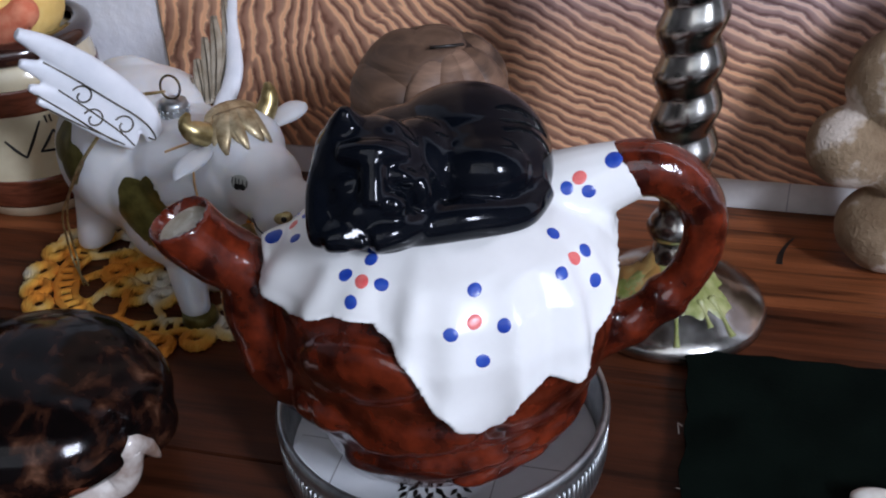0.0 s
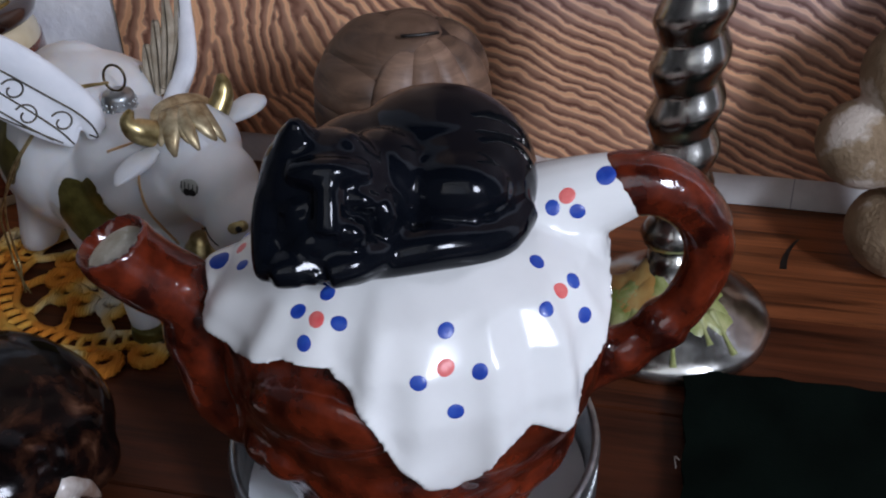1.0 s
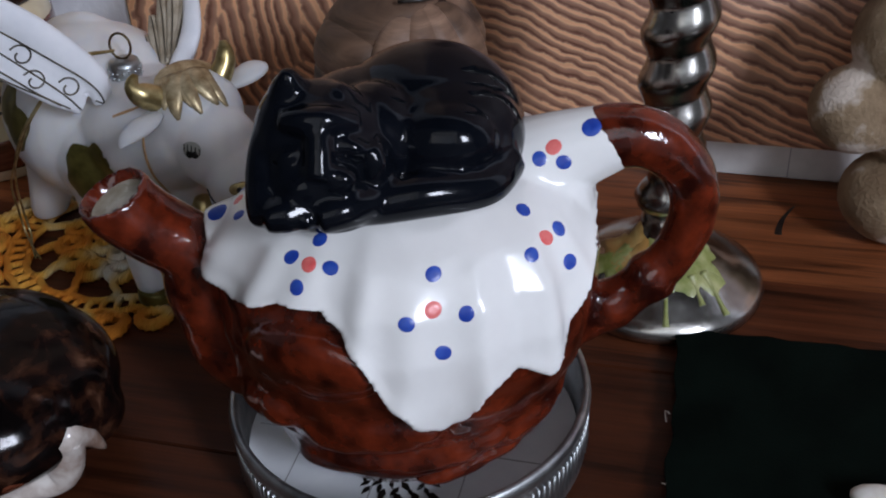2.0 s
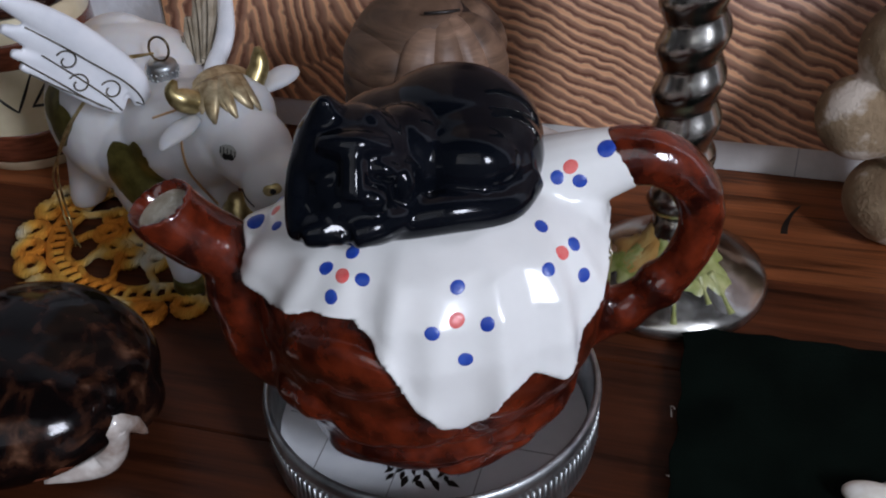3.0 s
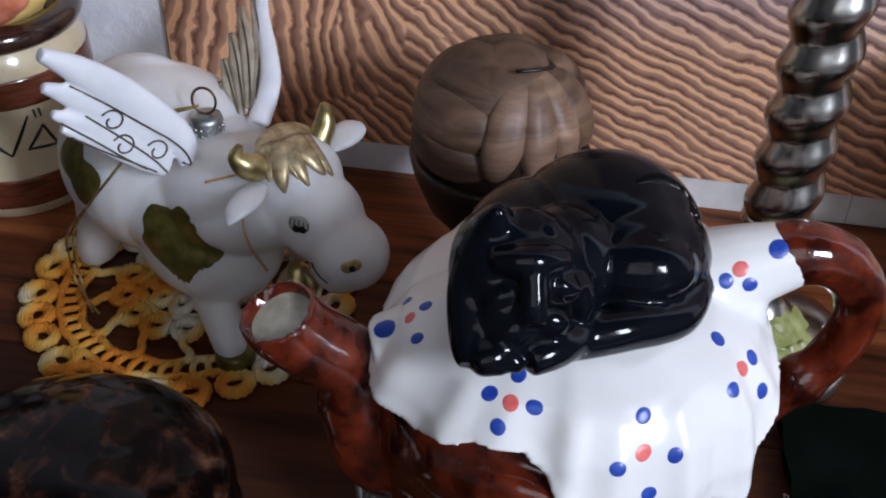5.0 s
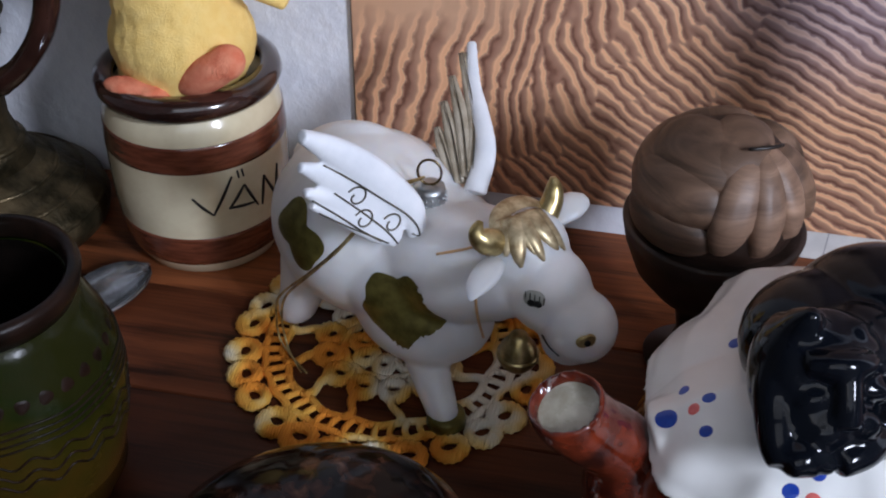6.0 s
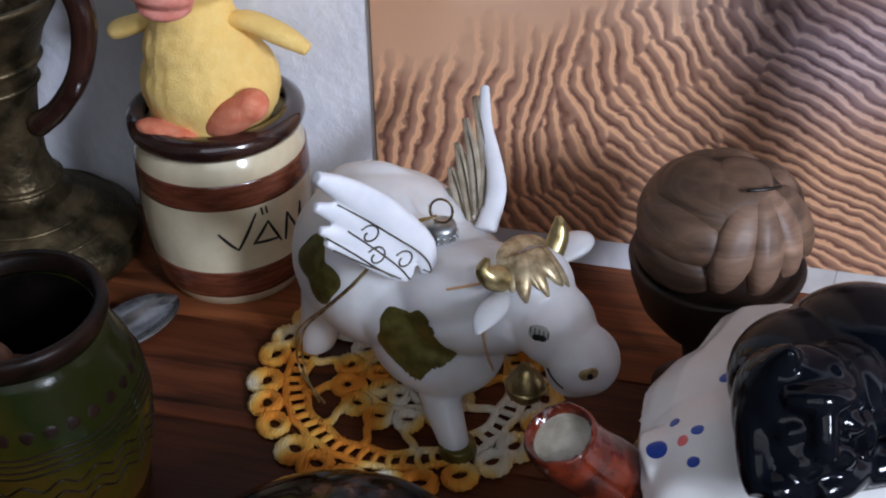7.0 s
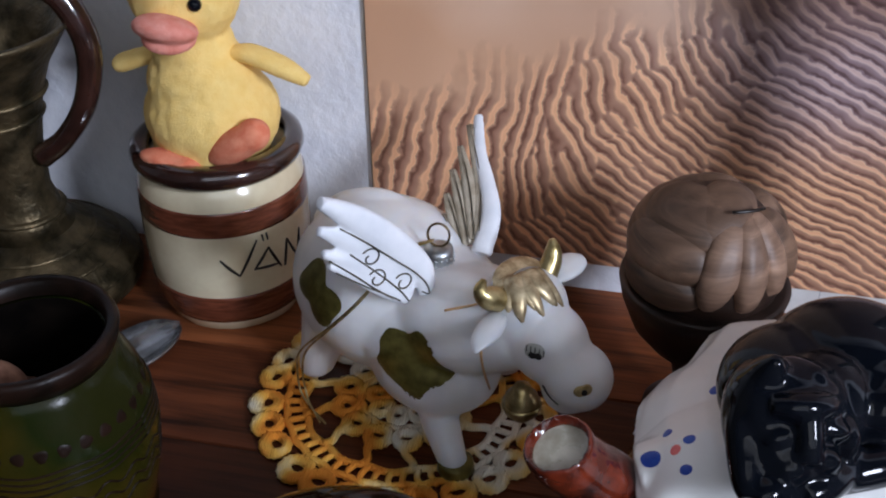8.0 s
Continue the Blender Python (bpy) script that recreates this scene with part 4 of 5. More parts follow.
# legs
tube([(-11.1, 6.0, 2.1), (-10.6, 4.75, 1.35), (-10.05, 3.9, 0.6), (-9.88, 3.74, 0.28)], [0.8, 0.58, 0.44, 0.38], 18, bm)
tube([(-14.4, 7.2, 2.2), (-14.75, 6.95, 1.2), (-14.9, 6.85, 0.6), (-14.9, 6.85, 0.4)], [1.0, 0.65, 0.55, 0.48], 18, bm)
tube([(-10.0, 7.6, 2.6), (-9.4, 8.1, 1.4), (-9.2, 8.3, 0.3)], [0.9, 0.6, 0.48], 16, bm)
tube([(-13.6, 9.2, 2.4), (-13.8, 9.6, 1.2), (-13.8, 9.7, 0.3)], [1.0, 0.65, 0.5], 16, bm)
# tail laid over the rump
tube([(-14.9, 8.4, 4.9), (-14.1, 8.2, 5.65), (-13.0, 8.0, 5.95), (-12.0, 8.1, 5.7)], [0.35, 0.4, 0.45, 0.3], 14, bm)
cow_bm = blend(bm, 0.085, 7)
cow_skin = skin_of(cow_bm)
part("cow_body", cow_bm, M_COW, cow)


def cow_patch(name, p, size, mat, shape, lift=0.02, eye=EYE_B):
    p = Vector(p)
    way = (p - eye).normalized()
    part(name, patch(cow_skin, p - way * 5, way, lambda a: size * shape(a), lift, 6, 48), mat, cow)


cow_patch("gold_spot", (-11.3, 4.5, 3.25), 1.18, M_OLIVE, lambda a: 0.9 + 0.11 * math.cos(5 * a + 0.9) + 0.05 * math.cos(2 * a + 0.2) + 0.03 * math.cos(9 * a), 0.015)
cow_patch("gold_spot", (-14.5, 6.25, 3.75), 1.0, M_OLIVE, lambda a: 0.85 + 0.15 * math.cos(4 * a + 0.9) + 0.2 * math.cos(2 * a + 2.2), 0.015)
cow_patch("gold_spot", (-12.9, 5.3, 1.9), 0.7, M_OLIVE, lambda a: 0.85 + 0.15 * math.cos(5 * a) + 0.15 * math.cos(2 * a + 2.6), 0.015)
M_BLUSH = varied("grey_eye_paint", (0.34, 0.34, 0.30), (0.42, 0.42, 0.38), 0.4, relief=0)
M_PEACH = varied("peach_gold", (0.62, 0.36, 0.16), (0.74, 0.48, 0.24), 0.4, metal=0.3, scale=300, relief=0.05)
cow_patch("eye", (-7.83, 3.55, 4.98), 0.27, M_BLUSH, lambda a: 0.9 + 0.15 * math.cos(2 * a), 0.012)
cow_patch("pupil", (-7.80, 3.52, 4.86), 0.19, M_INK, lambda a: 0.7 + 0.35 * math.cos(2 * a), 0.02)
for k in range(5):
    q = Vector((-7.98 + 0.09 * k, 3.60 - 0.03 * k, 4.98 - 0.01 * k))
    way = (q - EYE_B).normalized()
    ends = [on_skin(cow_skin, q + Vector((0.02 * (k - 2), 0, h)) - way * 4, way, 0.02) for h in (-0.06, 0.04, 0.15)]
    part("eyelash", tube([e[0] for e in ends if e], 0.014, 5, None, 2), M_INK, cow)
cow_patch("nostril", (-6.50, 2.98, 4.42), 0.24, M_GOLD, lambda a: 0.85 + 0.25 * math.cos(2 * a - 0.6), 0.05)
cow_patch("nostril_hole", (-6.48, 2.97, 4.38), 0.09, M_INK, lambda a: 1.0, 0.062)
# mouth line
way = (Vector((-7.0, 3.2, 3.9)) - EYE_B).normalized()
ends = [on_skin(cow_skin, Vector(p) - way * 4, way, 0.005) for p in ((-7.55, 3.5, 3.95), (-7.35, 3.35, 3.75), (-7.1, 3.2, 3.65))]
part("mouth", tube([e[0] for e in ends if e], 0.03, 6, None, 3), M_INK, cow)
# horns, ears, fringe
part("horn", tube([(-8.85, 4.15, 6.0), (-9.1, 3.85, 6.25), (-9.25, 3.8, 6.5), (-9.2, 3.95, 6.72)], [0.34, 0.3, 0.2, 0.07], 14), M_GOLD, cow)
part("horn", tube([(-7.85, 5.5, 6.0), (-7.75, 5.72, 6.3), (-7.75, 5.84, 6.6), (-7.8, 5.9, 6.82)], [0.3, 0.27, 0.2, 0.08], 14), M_GOLD, cow)
part("ear", tube([(-8.75, 4.0, 5.75), (-8.9, 3.4, 5.7), (-9.08, 2.9, 5.6), (-9.15, 2.55, 5.5)], [0.16, 0.34, 0.26, 0.04], 16, None, 6, 0.45), M_COW, cow)
part("ear", tube([(-7.7, 5.6, 5.7), (-7.4, 6.05, 5.85), (-7.2, 6.4, 5.92), (-7.1, 6.65, 5.92)], [0.2, 0.42, 0.36, 0.06], 16, None, 6, 0.45), M_COW, cow)
M_FRINGE = varied("dull_gold_paint", (0.28, 0.20, 0.10), (0.64, 0.53, 0.33), 0.36, metal=0.6, scale=300, relief=0.15, fine=500)
CROWN = Vector((-8.45, 4.95, 6.28))
bm = bmesh.new()
ball(bm, CROWN - Vector((0, 0, 0.12)), (0.62, 0.86, 0.22), (0, 25, -35), 18)
part("fringe", blend(bm, 0.05, 2), M_FRINGE, cow, "gold painted fringe")
# locks that fall over the brow, parted by bare white
for k, tip_at in enumerate(((-8.95, 4.5, 5.4), (-8.62, 4.5, 5.35), (-8.22, 4.45, 5.12), (-7.95, 4.62, 5.45), (-7.78, 4.6, 5.3), (-7.5, 4.78, 5.55), (-7.32, 4.85, 5.5))):
    top_at = CROWN + Vector((0.12 * (k - 3), 0.10 * (k - 3), -0.05))
    line = []
    for f in (0.0, 0.3, 0.55, 0.8, 1.0):
        q = top_at.lerp(Vector(tip_at), f) + Vector((0.05 * math.sin(3 * f + k), 0, 0))
        way = (q - EYE_B).normalized()
        h = on_skin(cow_skin, q - way * 5, way, 0.0)
        if h:
            line.append(h[0])
    if len(line) > 2:
        w = 0.15 + 0.03 * (k % 3)
        part("fringe_lock", tube(line, [w * 1.3, w * 1.2, w, w * 0.7, 0.04][:len(line)], 10, None, 4, 0.5), M_FRINGE, cow)

# bridle and bell
for strap in (((-10.29, 4.38, 5.25), (-9.87, 4.49, 5.33), (-9.48, 4.56, 5.45), (-9.18, 4.66, 5.62)), ((-9.17, 3.62, 5.6), (-9.15, 3.36, 5.05), (-9.05, 3.15, 4.56), (-8.84, 2.97, 4.09), (-8.6, 2.87, 3.8))):
    line = []
    for p in strap:
        way = (Vector(p) - EYE_B).normalized()
        h = on_skin(cow_skin, Vector(p) - way * 5, way, 0.0)
        if h:
            line.append(h[0])
    part("bridle", tube(line, 0.036, 8), M_PEACH, cow, "peach-gold strap")
bell = part("bell", lathe([(0.1, 3.35), (0.22, 3.3), (0.3, 3.12), (0.44, 2.95), (0.5, 2.7), (0.46, 2.45), (0.3, 2.25), (0.05, 2.2)], -8.16, 4.1, 28), M_GOLD, cow, "small gold bell")
part("bell_rib", lathe([(0.47, 2.76), (0.535, 2.72), (0.535, 2.64), (0.47, 2.6)], -8.16, 4.1, 28, cap=False), M_GOLD, bell)
part("hoof", lathe([(0.5, 0.2), (0.53, 0.24), (0.5, 0.5), (0.46, 0.55)], -9.88, 3.76, 20), M_OLIVE, cow, "olive gold hoof")
# cap, ring and cord
cap = part("cap", lathe([(0.38, 5.2), (0.41, 5.3), (0.41, 5.85), (0.38, 5.96), (0.2, 6.03), (0.05, 6.03)], -10.85, 6.15, 28), M_TIN, cow, "silver ornament cap")
bm = bmesh.new()
for i in range(16):
    for k in range(3):
        a = 2 * math.pi * i / 16
        ball(bm, (-10.85 + 0.41 * math.cos(a), 6.15 + 0.41 * math.sin(a), 5.42 + 0.16 * k), 0.05, seg=6)
tagged(part("beading", bm, M_TIN, cap), kind="stuff")
part("ring", tube([(-10.85 + 0.3 * math.cos(q), 6.15 + 0.05 * math.sin(q), 6.36 + 0.33 * math.sin(q)) for q in (2 * math.pi * k / 14 for k in range(15))], 0.035, 8, None, 3), varied("bronze_wire", (0.1, 0.07, 0.04), (0.2, 0.15, 0.08), 0.3, metal=1.0, relief=0), cow)
for o in (0.0, 0.16):
    part("cord", tube([(-10.95, 6.0, 6.3), (-11.6, 5.2 - o, 6.35), (-12.6, 4.4 - o, 5.2), (-13.6, 4.7 - o, 3.9), (-14.8 + o, 5.4, 2.3), (-15.1 + o, 5.7, 1.2), (-15.0 + o, 5.6, 0.45), (-14.5, 5.1, 0.36), (-14.1 + o, 4.6, 0.34)], 0.035, 6, None, 6), M_GOLD, cow, "thin gold hanging cord")

# wings: leading edge and feathers, with dark painted lines
M_WLINE = varied("bronze_line", (0.05, 0.045, 0.035), (0.14, 0.12, 0.08), 0.4, metal=0.4, relief=0)


def wp(u, z):
    """Plane of the near wing: u from its root to its tip."""
    return Vector((-10.86 - 0.71 * u, 5.04 - 0.70 * u, z))


def blade(bm, line, thick):
    """A flat rounded feather along (u, z, half width)."""
    rings, n = [], len(line)
    for i in range(n - 1):
        for s in range(5):
            f = s / 5
            q = [line[max(0, i - 1)], line[i], line[i + 1], line[min(n - 1, i + 2)]]
            rings.append([0.5 * (2 * b + (c - a) * f + (2 * a - 5 * b + 4 * c - d) * f * f + (3 * b - a - 3 * c + d) * f ** 3) for a, b, c, d in zip(*q)])
    rings.append(list(line[-1]))
    out = []
    for i, (u, z, r) in enumerate(rings):
        a, b = rings[max(0, i - 1)], rings[min(len(rings) - 1, i + 1)]
        tu, tz = b[0] - a[0], b[1] - a[1]
        k = math.hypot(tu, tz)
        su, sz = -tz / k, tu / k
        ring = []
        for j in range(14):
            q = 2 * math.pi * j / 14
            ring.append(wp(u + su * r * math.cos(q), z + sz * r * math.cos(q)) + NW * (thick * math.sin(q)))
        out.append(ring)
    loft(bm, out)


NW = Vector((0.7, -0.71, 0.0))
bm = bmesh.new()
blade(bm, [(0.1, 5.35, 0.26), (0.2, 6.05, 0.34), (0.7, 6.75, 0.42), (1.5, 7.72, 0.42), (2.3, 8.52, 0.32), (2.95, 9.05, 0.16)], 0.2)
blade(bm, [(0.5, 5.85, 0.5), (1.3, 6.7, 0.75), (2.0, 7.4, 0.72), (2.5, 7.85, 0.4)], 0.07)
blade(bm, [(0.5, 6.0, 0.45), (1.4, 6.95, 0.48), (2.3, 7.78, 0.33), (3.05, 8.3, 0.12)], 0.13)
blade(bm, [(0.6, 5.65, 0.38), (1.5, 6.4, 0.40), (2.3, 7.15, 0.28), (2.98, 7.62, 0.11)], 0.13)
blade(bm, [(0.6, 5.4, 0.28), (1.2, 5.82, 0.28), (1.9, 6.45, 0.24), (2.85, 7.22, 0.1)], 0.13)
wing_bm = blend(bm, 0.05, 3)
wing_skin = skin_of(wing_bm)
near_wing = part("wing", wing_bm, M_WING, cow, "white raised wing with dark scroll lines")


def wing_line(pts, r=0.026):
    out = []
    for u, z in pts:
        h = on_skin(wing_skin, wp(u, z) + NW * 2, -NW, 0.005)
        if h:
            out.append(h[0])
    if len(out) > 1:
        part("scroll_line", tube(out, r, 6, None, 3), M_WLINE, near_wing)


wing_line([(0.3, 5.5), (0.12, 5.4), (0.2, 5.75), (0.5, 6.2), (1.0, 6.72), (1.85, 7.6), (2.5, 8.2), (2.95, 8.75)])
wing_line([(0.7, 5.35), (1.0, 5.85), (1.6, 6.6), (2.3, 7.4), (3.0, 7.98)])
wing_line([(1.15, 5.6), (1.65, 6.1), (2.2, 6.72), (2.85, 7.4)])
wing_line([(0.95, 5.45), (1.4, 5.85), (2.0, 6.35), (2.7, 7.0)], 0.022)
for cu, cz in ((0.85, 6.0), (1.75, 7.1), (1.6, 6.4)):
    wing_line([(cu + (0.3 - 0.03 * q) * math.cos(q + 0.8), cz + (0.3 - 0.03 * q) * math.sin(q + 0.8)) for q in (0.5 * k for k in range(14))], 0.026)

bm = bmesh.new()
tube([(-9.85, 7.0, 5.3), (-9.75, 7.9, 6.0), (-10.05, 8.8, 6.55), (-10.4, 9.6, 7.0), (-10.65, 10.6, 7.7)], [0.32, 0.3, 0.25, 0.21, 0.15], 14, bm, 6, 0.65)
M_WINGB = varied("shaded_gold_wing", (0.26, 0.21, 0.14), (0.46, 0.40, 0.31), 0.4, scale=160, relief=0.2)
far_wing = part("wing", blend(bm, 0.06, 3), M_WING, cow, "white raised wing with bronze feathers")
# feathers lie side by side along the white edge, each ending lower than the last
for base, mid_at, end in (((-10.0, 7.5, 5.7), (-10.25, 8.9, 6.55), (-10.85, 10.3, 7.5)), ((-10.1, 7.35, 5.55), (-10.5, 8.6, 6.4), (-11.0, 9.7, 7.1)), ((-10.25, 7.25, 5.4), (-10.7, 8.3, 6.15), (-11.1, 9.1, 6.65)), ((-10.4, 7.2, 5.3), (-10.85, 8.0, 5.9), (-11.15, 8.5, 6.2)), ((-10.55, 7.15, 5.2), (-10.95, 7.7, 5.65), (-11.15, 8.0, 5.8))):
    feather = part("feather", tube([base, mid_at, end], [0.17, 0.21, 0.10], 12, None, 6, 0.45), M_WINGB, far_wing)
    part("quill", tube([Vector(p) + Vector((0.02, -0.09, 0.09)) for p in (base, mid_at, end)], [0.018, 0.02, 0.01], 6, None, 4), M_WLINE, feather)

# ---- tiger cowrie ----
SX, SY = -11.5, -2.0
shell = thing("cowrie_shell", SX, SY, 0, "glossy dark brown spotted cowrie shell with a white toothed lip", "shell")


def cowrie(name):
    m, t, b = nodes_of(name)
    v = coords(t)
    big = noise_tex(t, v, 120.0, 4, 0.6, 0.8)
    vor = add(t, "ShaderNodeTexVoronoi", Scale=170.0, Randomness=1.0)
    t.links.new(v, vor.inputs["Vector"])
    mx = add(t, "ShaderNodeMath")
    mx.operation = "MULTIPLY_ADD"
    mx.inputs[1].default_value = 0.35
    t.links.new(vor.outputs["Distance"], mx.inputs[0])
    t.links.new(big, mx.inputs[2])
    t.links.new(ramp(t, mx.outputs[0], [(0.62, (0.003, 0.002, 0.002)), (0.71, (0.010, 0.004, 0.003)), (0.81, (0.034, 0.013, 0.007)), (0.97, (0.13, 0.062, 0.036))]), b.inputs["Base Color"])
    b.inputs["Roughness"].default_value = 0.12
    b.inputs["Specular IOR Level"].default_value = 0.2
    bump(t, b, noise_tex(t, v, 110.0, 2), 0.12, 0.002)
    b.inputs["Coat Weight"].default_value = 0.0
    b.inputs["Coat Roughness"].default_value = 0.04
    return m


bm = bmesh.new()
ball(bm, (SX, SY - 0.3, 1.75), (3.6, 3.1, 1.75), (0, 0, 20), 40)
ball(bm, (SX + 0.4, SY + 0.3, 2.1), (2.6, 2.2, 1.5), (0, 0, 20), 32)
ball(bm, (SX + 2.55, SY + 0.15, 1.35), (1.15, 1.0, 0.95), (0, 0, 20), 24)
shell_bm = blend(bm, 0.09, 8)
shell_skin = skin_of(shell_bm)
part("shell_back", shell_bm, cowrie("spotted_shell"), shell)
M_LIP = varied("shell_lip", (0.30, 0.20, 0.15), (0.72, 0.67, 0.62), 0.18, scale=110, coat=0.6, relief=0.05)
EYE_C = Vector((3.9, -19.3, 18.5))


def on_shell(x, y, z, lift):
    p = Vector((x, y, z))
    way = (p - EYE_C).normalized()
    h = on_skin(shell_skin, p - way * 6, way, lift)
    return h[0] if h else p


LIP = [(-9.9, -3.95, 0.5), (-9.3, -3.45, 0.55), (-8.8, -2.98, 0.65), (-8.58, -2.6, 0.95), (-8.75, -2.3, 1.05), (-8.45, -2.15, 0.95), (-8.15, -2.2, 0.8)]
part("lip", tube([on_shell(x, y, z - 0.1, d) for (x, y, z), d in zip(LIP, (-0.3, -0.3, -0.28, -0.24, -0.18, -0.12, -0.08))], [0.05, 0.30, 0.42, 0.40, 0.33, 0.26, 0.08], 16, None, 6), M_LIP, shell, "white curled lip")
for x, y, z, r in ((-9.5, -3.6, 0.6, 0.22), (-9.95, -3.9, 0.5, 0.16)):
    p = Vector((x, y, z))
    part("lip_spot", patch(shell_skin, p - (p - EYE_C).normalized() * 6, p - EYE_C, lambda a: r * (1 + 0.25 * math.sin(2 * a + x)), 0.02, 3, 18), M_BAND, shell, "brown blotch beside the lip")

# ---- green glazed jug ----
JX, JY = -19.2, -0.35
jug = thing("glazed_jug", JX, JY, 0, "green and ochre glazed earthenware jug with dark brown rim", "jug")


def jug_glaze(name):
    m, t, b = nodes_of(name)
    v = coords(t)
    n = noise_tex(t, v, 22.0, 4)
    sep = t.nodes.new("ShaderNodeSeparateXYZ")
    t.links.new(v, sep.inputs[0])
    mx = add(t, "ShaderNodeMath")
    mx.operation = "MULTIPLY_ADD"
    mx.inputs[1].default_value = 9.0
    t.links.new(sep.outputs[2], mx.inputs[0])
    t.links.new(n, mx.inputs[2])
    t.links.new(ramp(t, mx.outputs[0], [(0.6, (0.060, 0.026, 0.004)), (0.8, (0.032, 0.024, 0.003)), (0.93, (0.009, 0.014, 0.002)), (1.0, (0.014, 0.015, 0.003))]), b.inputs["Base Color"])
    b.inputs["Roughness"].default_value = 0.2
    b.inputs["Specular IOR Level"].default_value = 0.15
    b.inputs["Coat Weight"].default_value = 0.0
    b.inputs["Coat Roughness"].default_value = 0.05
    bump(t, b, noise_tex(t, v, 260.0, 3), 0.2, 0.0008)
    return m


M_RIM = varied("black_brown_glaze", (0.005, 0.003, 0.002), (0.018, 0.008, 0.005), 0.35, scale=90, coat=0.0, relief=0.15)
M_RIM.node_tree.nodes["Principled BSDF"].inputs["Specular IOR Level"].default_value = 0.15
JUG = [(1.6, 0), (1.8, 0.15), (2.15, 1.2), (2.5, 2.6), (2.62, 3.8), (2.55, 4.6), (2.35, 5.3), (2.08, 5.9), (1.9, 6.4)]
part("jug_body", lathe(JUG + [(1.75, 6.4), (1.9, 5.9), (2.15, 5.2), (2.3, 4.0), (2.2, 1.0), (0.05, 0.6)], JX, JY, 72), jug_glaze("green_ochre_glaze"), jug)
part("jug_rim", lathe([(1.78, 6.25), (1.95, 6.2), (2.1, 6.5), (2.16, 6.75), (2.1, 6.9), (1.96, 6.92), (1.84, 6.8), (1.8, 6.5)], JX, JY, 64, cap=False), M_RIM, jug, "dark brown glazed rim")


def jug_r(z):
    for (r0, z0), (r1, z1) in zip(JUG, JUG[1:]):
        if z <= z1:
            return r0 + (r1 - r0) * (z - z0) / (z1 - z0)
    return JUG[-1][0]


jug_skin = skin_of(lathe(JUG, JX, JY, 72))
for i in range(30):
    a = 2 * math.pi * i / 30
    p = Vector((JX + 5 * math.cos(a), JY + 5 * math.sin(a), 5.05))
    part("dark_dot", patch(jug_skin, p, (-math.cos(a), -math.sin(a), 0.0), lambda q: 0.16 * (1 + 0.12 * math.sin(3 * q + i)), 0.015, 3, 14), M_RIM, jug)
for z in (4.6, 4.42, 4.24, 4.06):
    part("incised_line", tube([(JX + (jug_r(z) + 0.005) * math.cos(2 * math.pi * k / 60), JY + (jug_r(z) + 0.005) * math.sin(2 * math.pi * k / 60), z + 0.03 * math.sin(k)) for k in range(61)], 0.03, 5, None, 1), M_RIM, jug)
for z in (3.65, 3.25, 2.9):
    part("wavy_line", tube([(JX + (jug_r(z + 0.13 * math.sin(k * 0.9)) + 0.005) * math.cos(2 * math.pi * k / 140), JY + (jug_r(z + 0.13 * math.sin(k * 0.9)) + 0.005) * math.sin(2 * math.pi * k / 140), z + 0.13 * math.sin(k * 0.9)) for k in range(141)], 0.03, 5, None, 1), M_RIM, jug)
# added liner, near black: the shade inside the jug put into its colour
M_JUG_SHADE = varied("jug_inside_shade", (0.002, 0.0015, 0.0012), (0.006, 0.004, 0.003), 0.95, scale=120, relief=0.3)
M_JUG_SHADE.node_tree.nodes["Principled BSDF"].inputs["Specular IOR Level"].default_value = 0.03
part("jug_inside", lathe([(1.74, 6.45), (1.72, 6.3), (1.85, 5.9), (2.08, 5.2), (2.22, 4.0), (2.1, 1.0), (0.05, 0.7)], JX, JY, 48, cap=False), M_JUG_SHADE, jug, "near-black liner standing in for the shade inside")
# what the jug holds
M_CRUST = varied("brown_crust", (0.16, 0.07, 0.04), (0.34, 0.18, 0.11), 0.8, scale=150, relief=0.6, fine=400, dist=0.001)
bm = bmesh.new()
ball(bm, (JX - 0.9, JY - 0.5, 5.2), (0.9, 0.8, 0.7), (10, 20, 0), 20)
ball(bm, (JX - 0.2, JY - 1.0, 4.7), (0.8, 0.7, 0.6), (10, 20, 0), 20)
ball(bm, (JX - 0.6, JY - 0.3, 4.2), (1.3, 1.3, 0.8), (0, 0, 0), 20)
ball(bm, (JX - 0.3, JY - 0.1, 2.3), (1.5, 1.5, 1.7), (0, 0, 0), 20)
flat = blend(bm, 0.09, 3)
lump = thing("dried_fruit", JX - 0.6, JY - 0.5, 0.7, "wrinkled light brown dried piece lying inside the jug", "dried fruit")
part("dried_piece", flat, M_CRUST, lump)

# ---- brass ewer ----
EX, EY = -26.0, 9.8
ewer = thing("brass_ewer", EX, EY, 0, "old engraved brass ewer with a flared foot and curved handle", "ewer")
M_BRASS = varied("old_brass", (0.032, 0.026, 0.013), (0.15, 0.11, 0.057), 0.42, metal=0.75, scale=110, relief=0.7, fine=240, dist=0.001)
part("ewer_foot", lathe([(3.3, 0), (3.5, 0.2), (3.58, 0.6), (3.4, 1.05), (2.75, 1.6), (2.05, 2.05), (1.62, 2.4)], EX, EY, 56), M_BRASS, ewer)
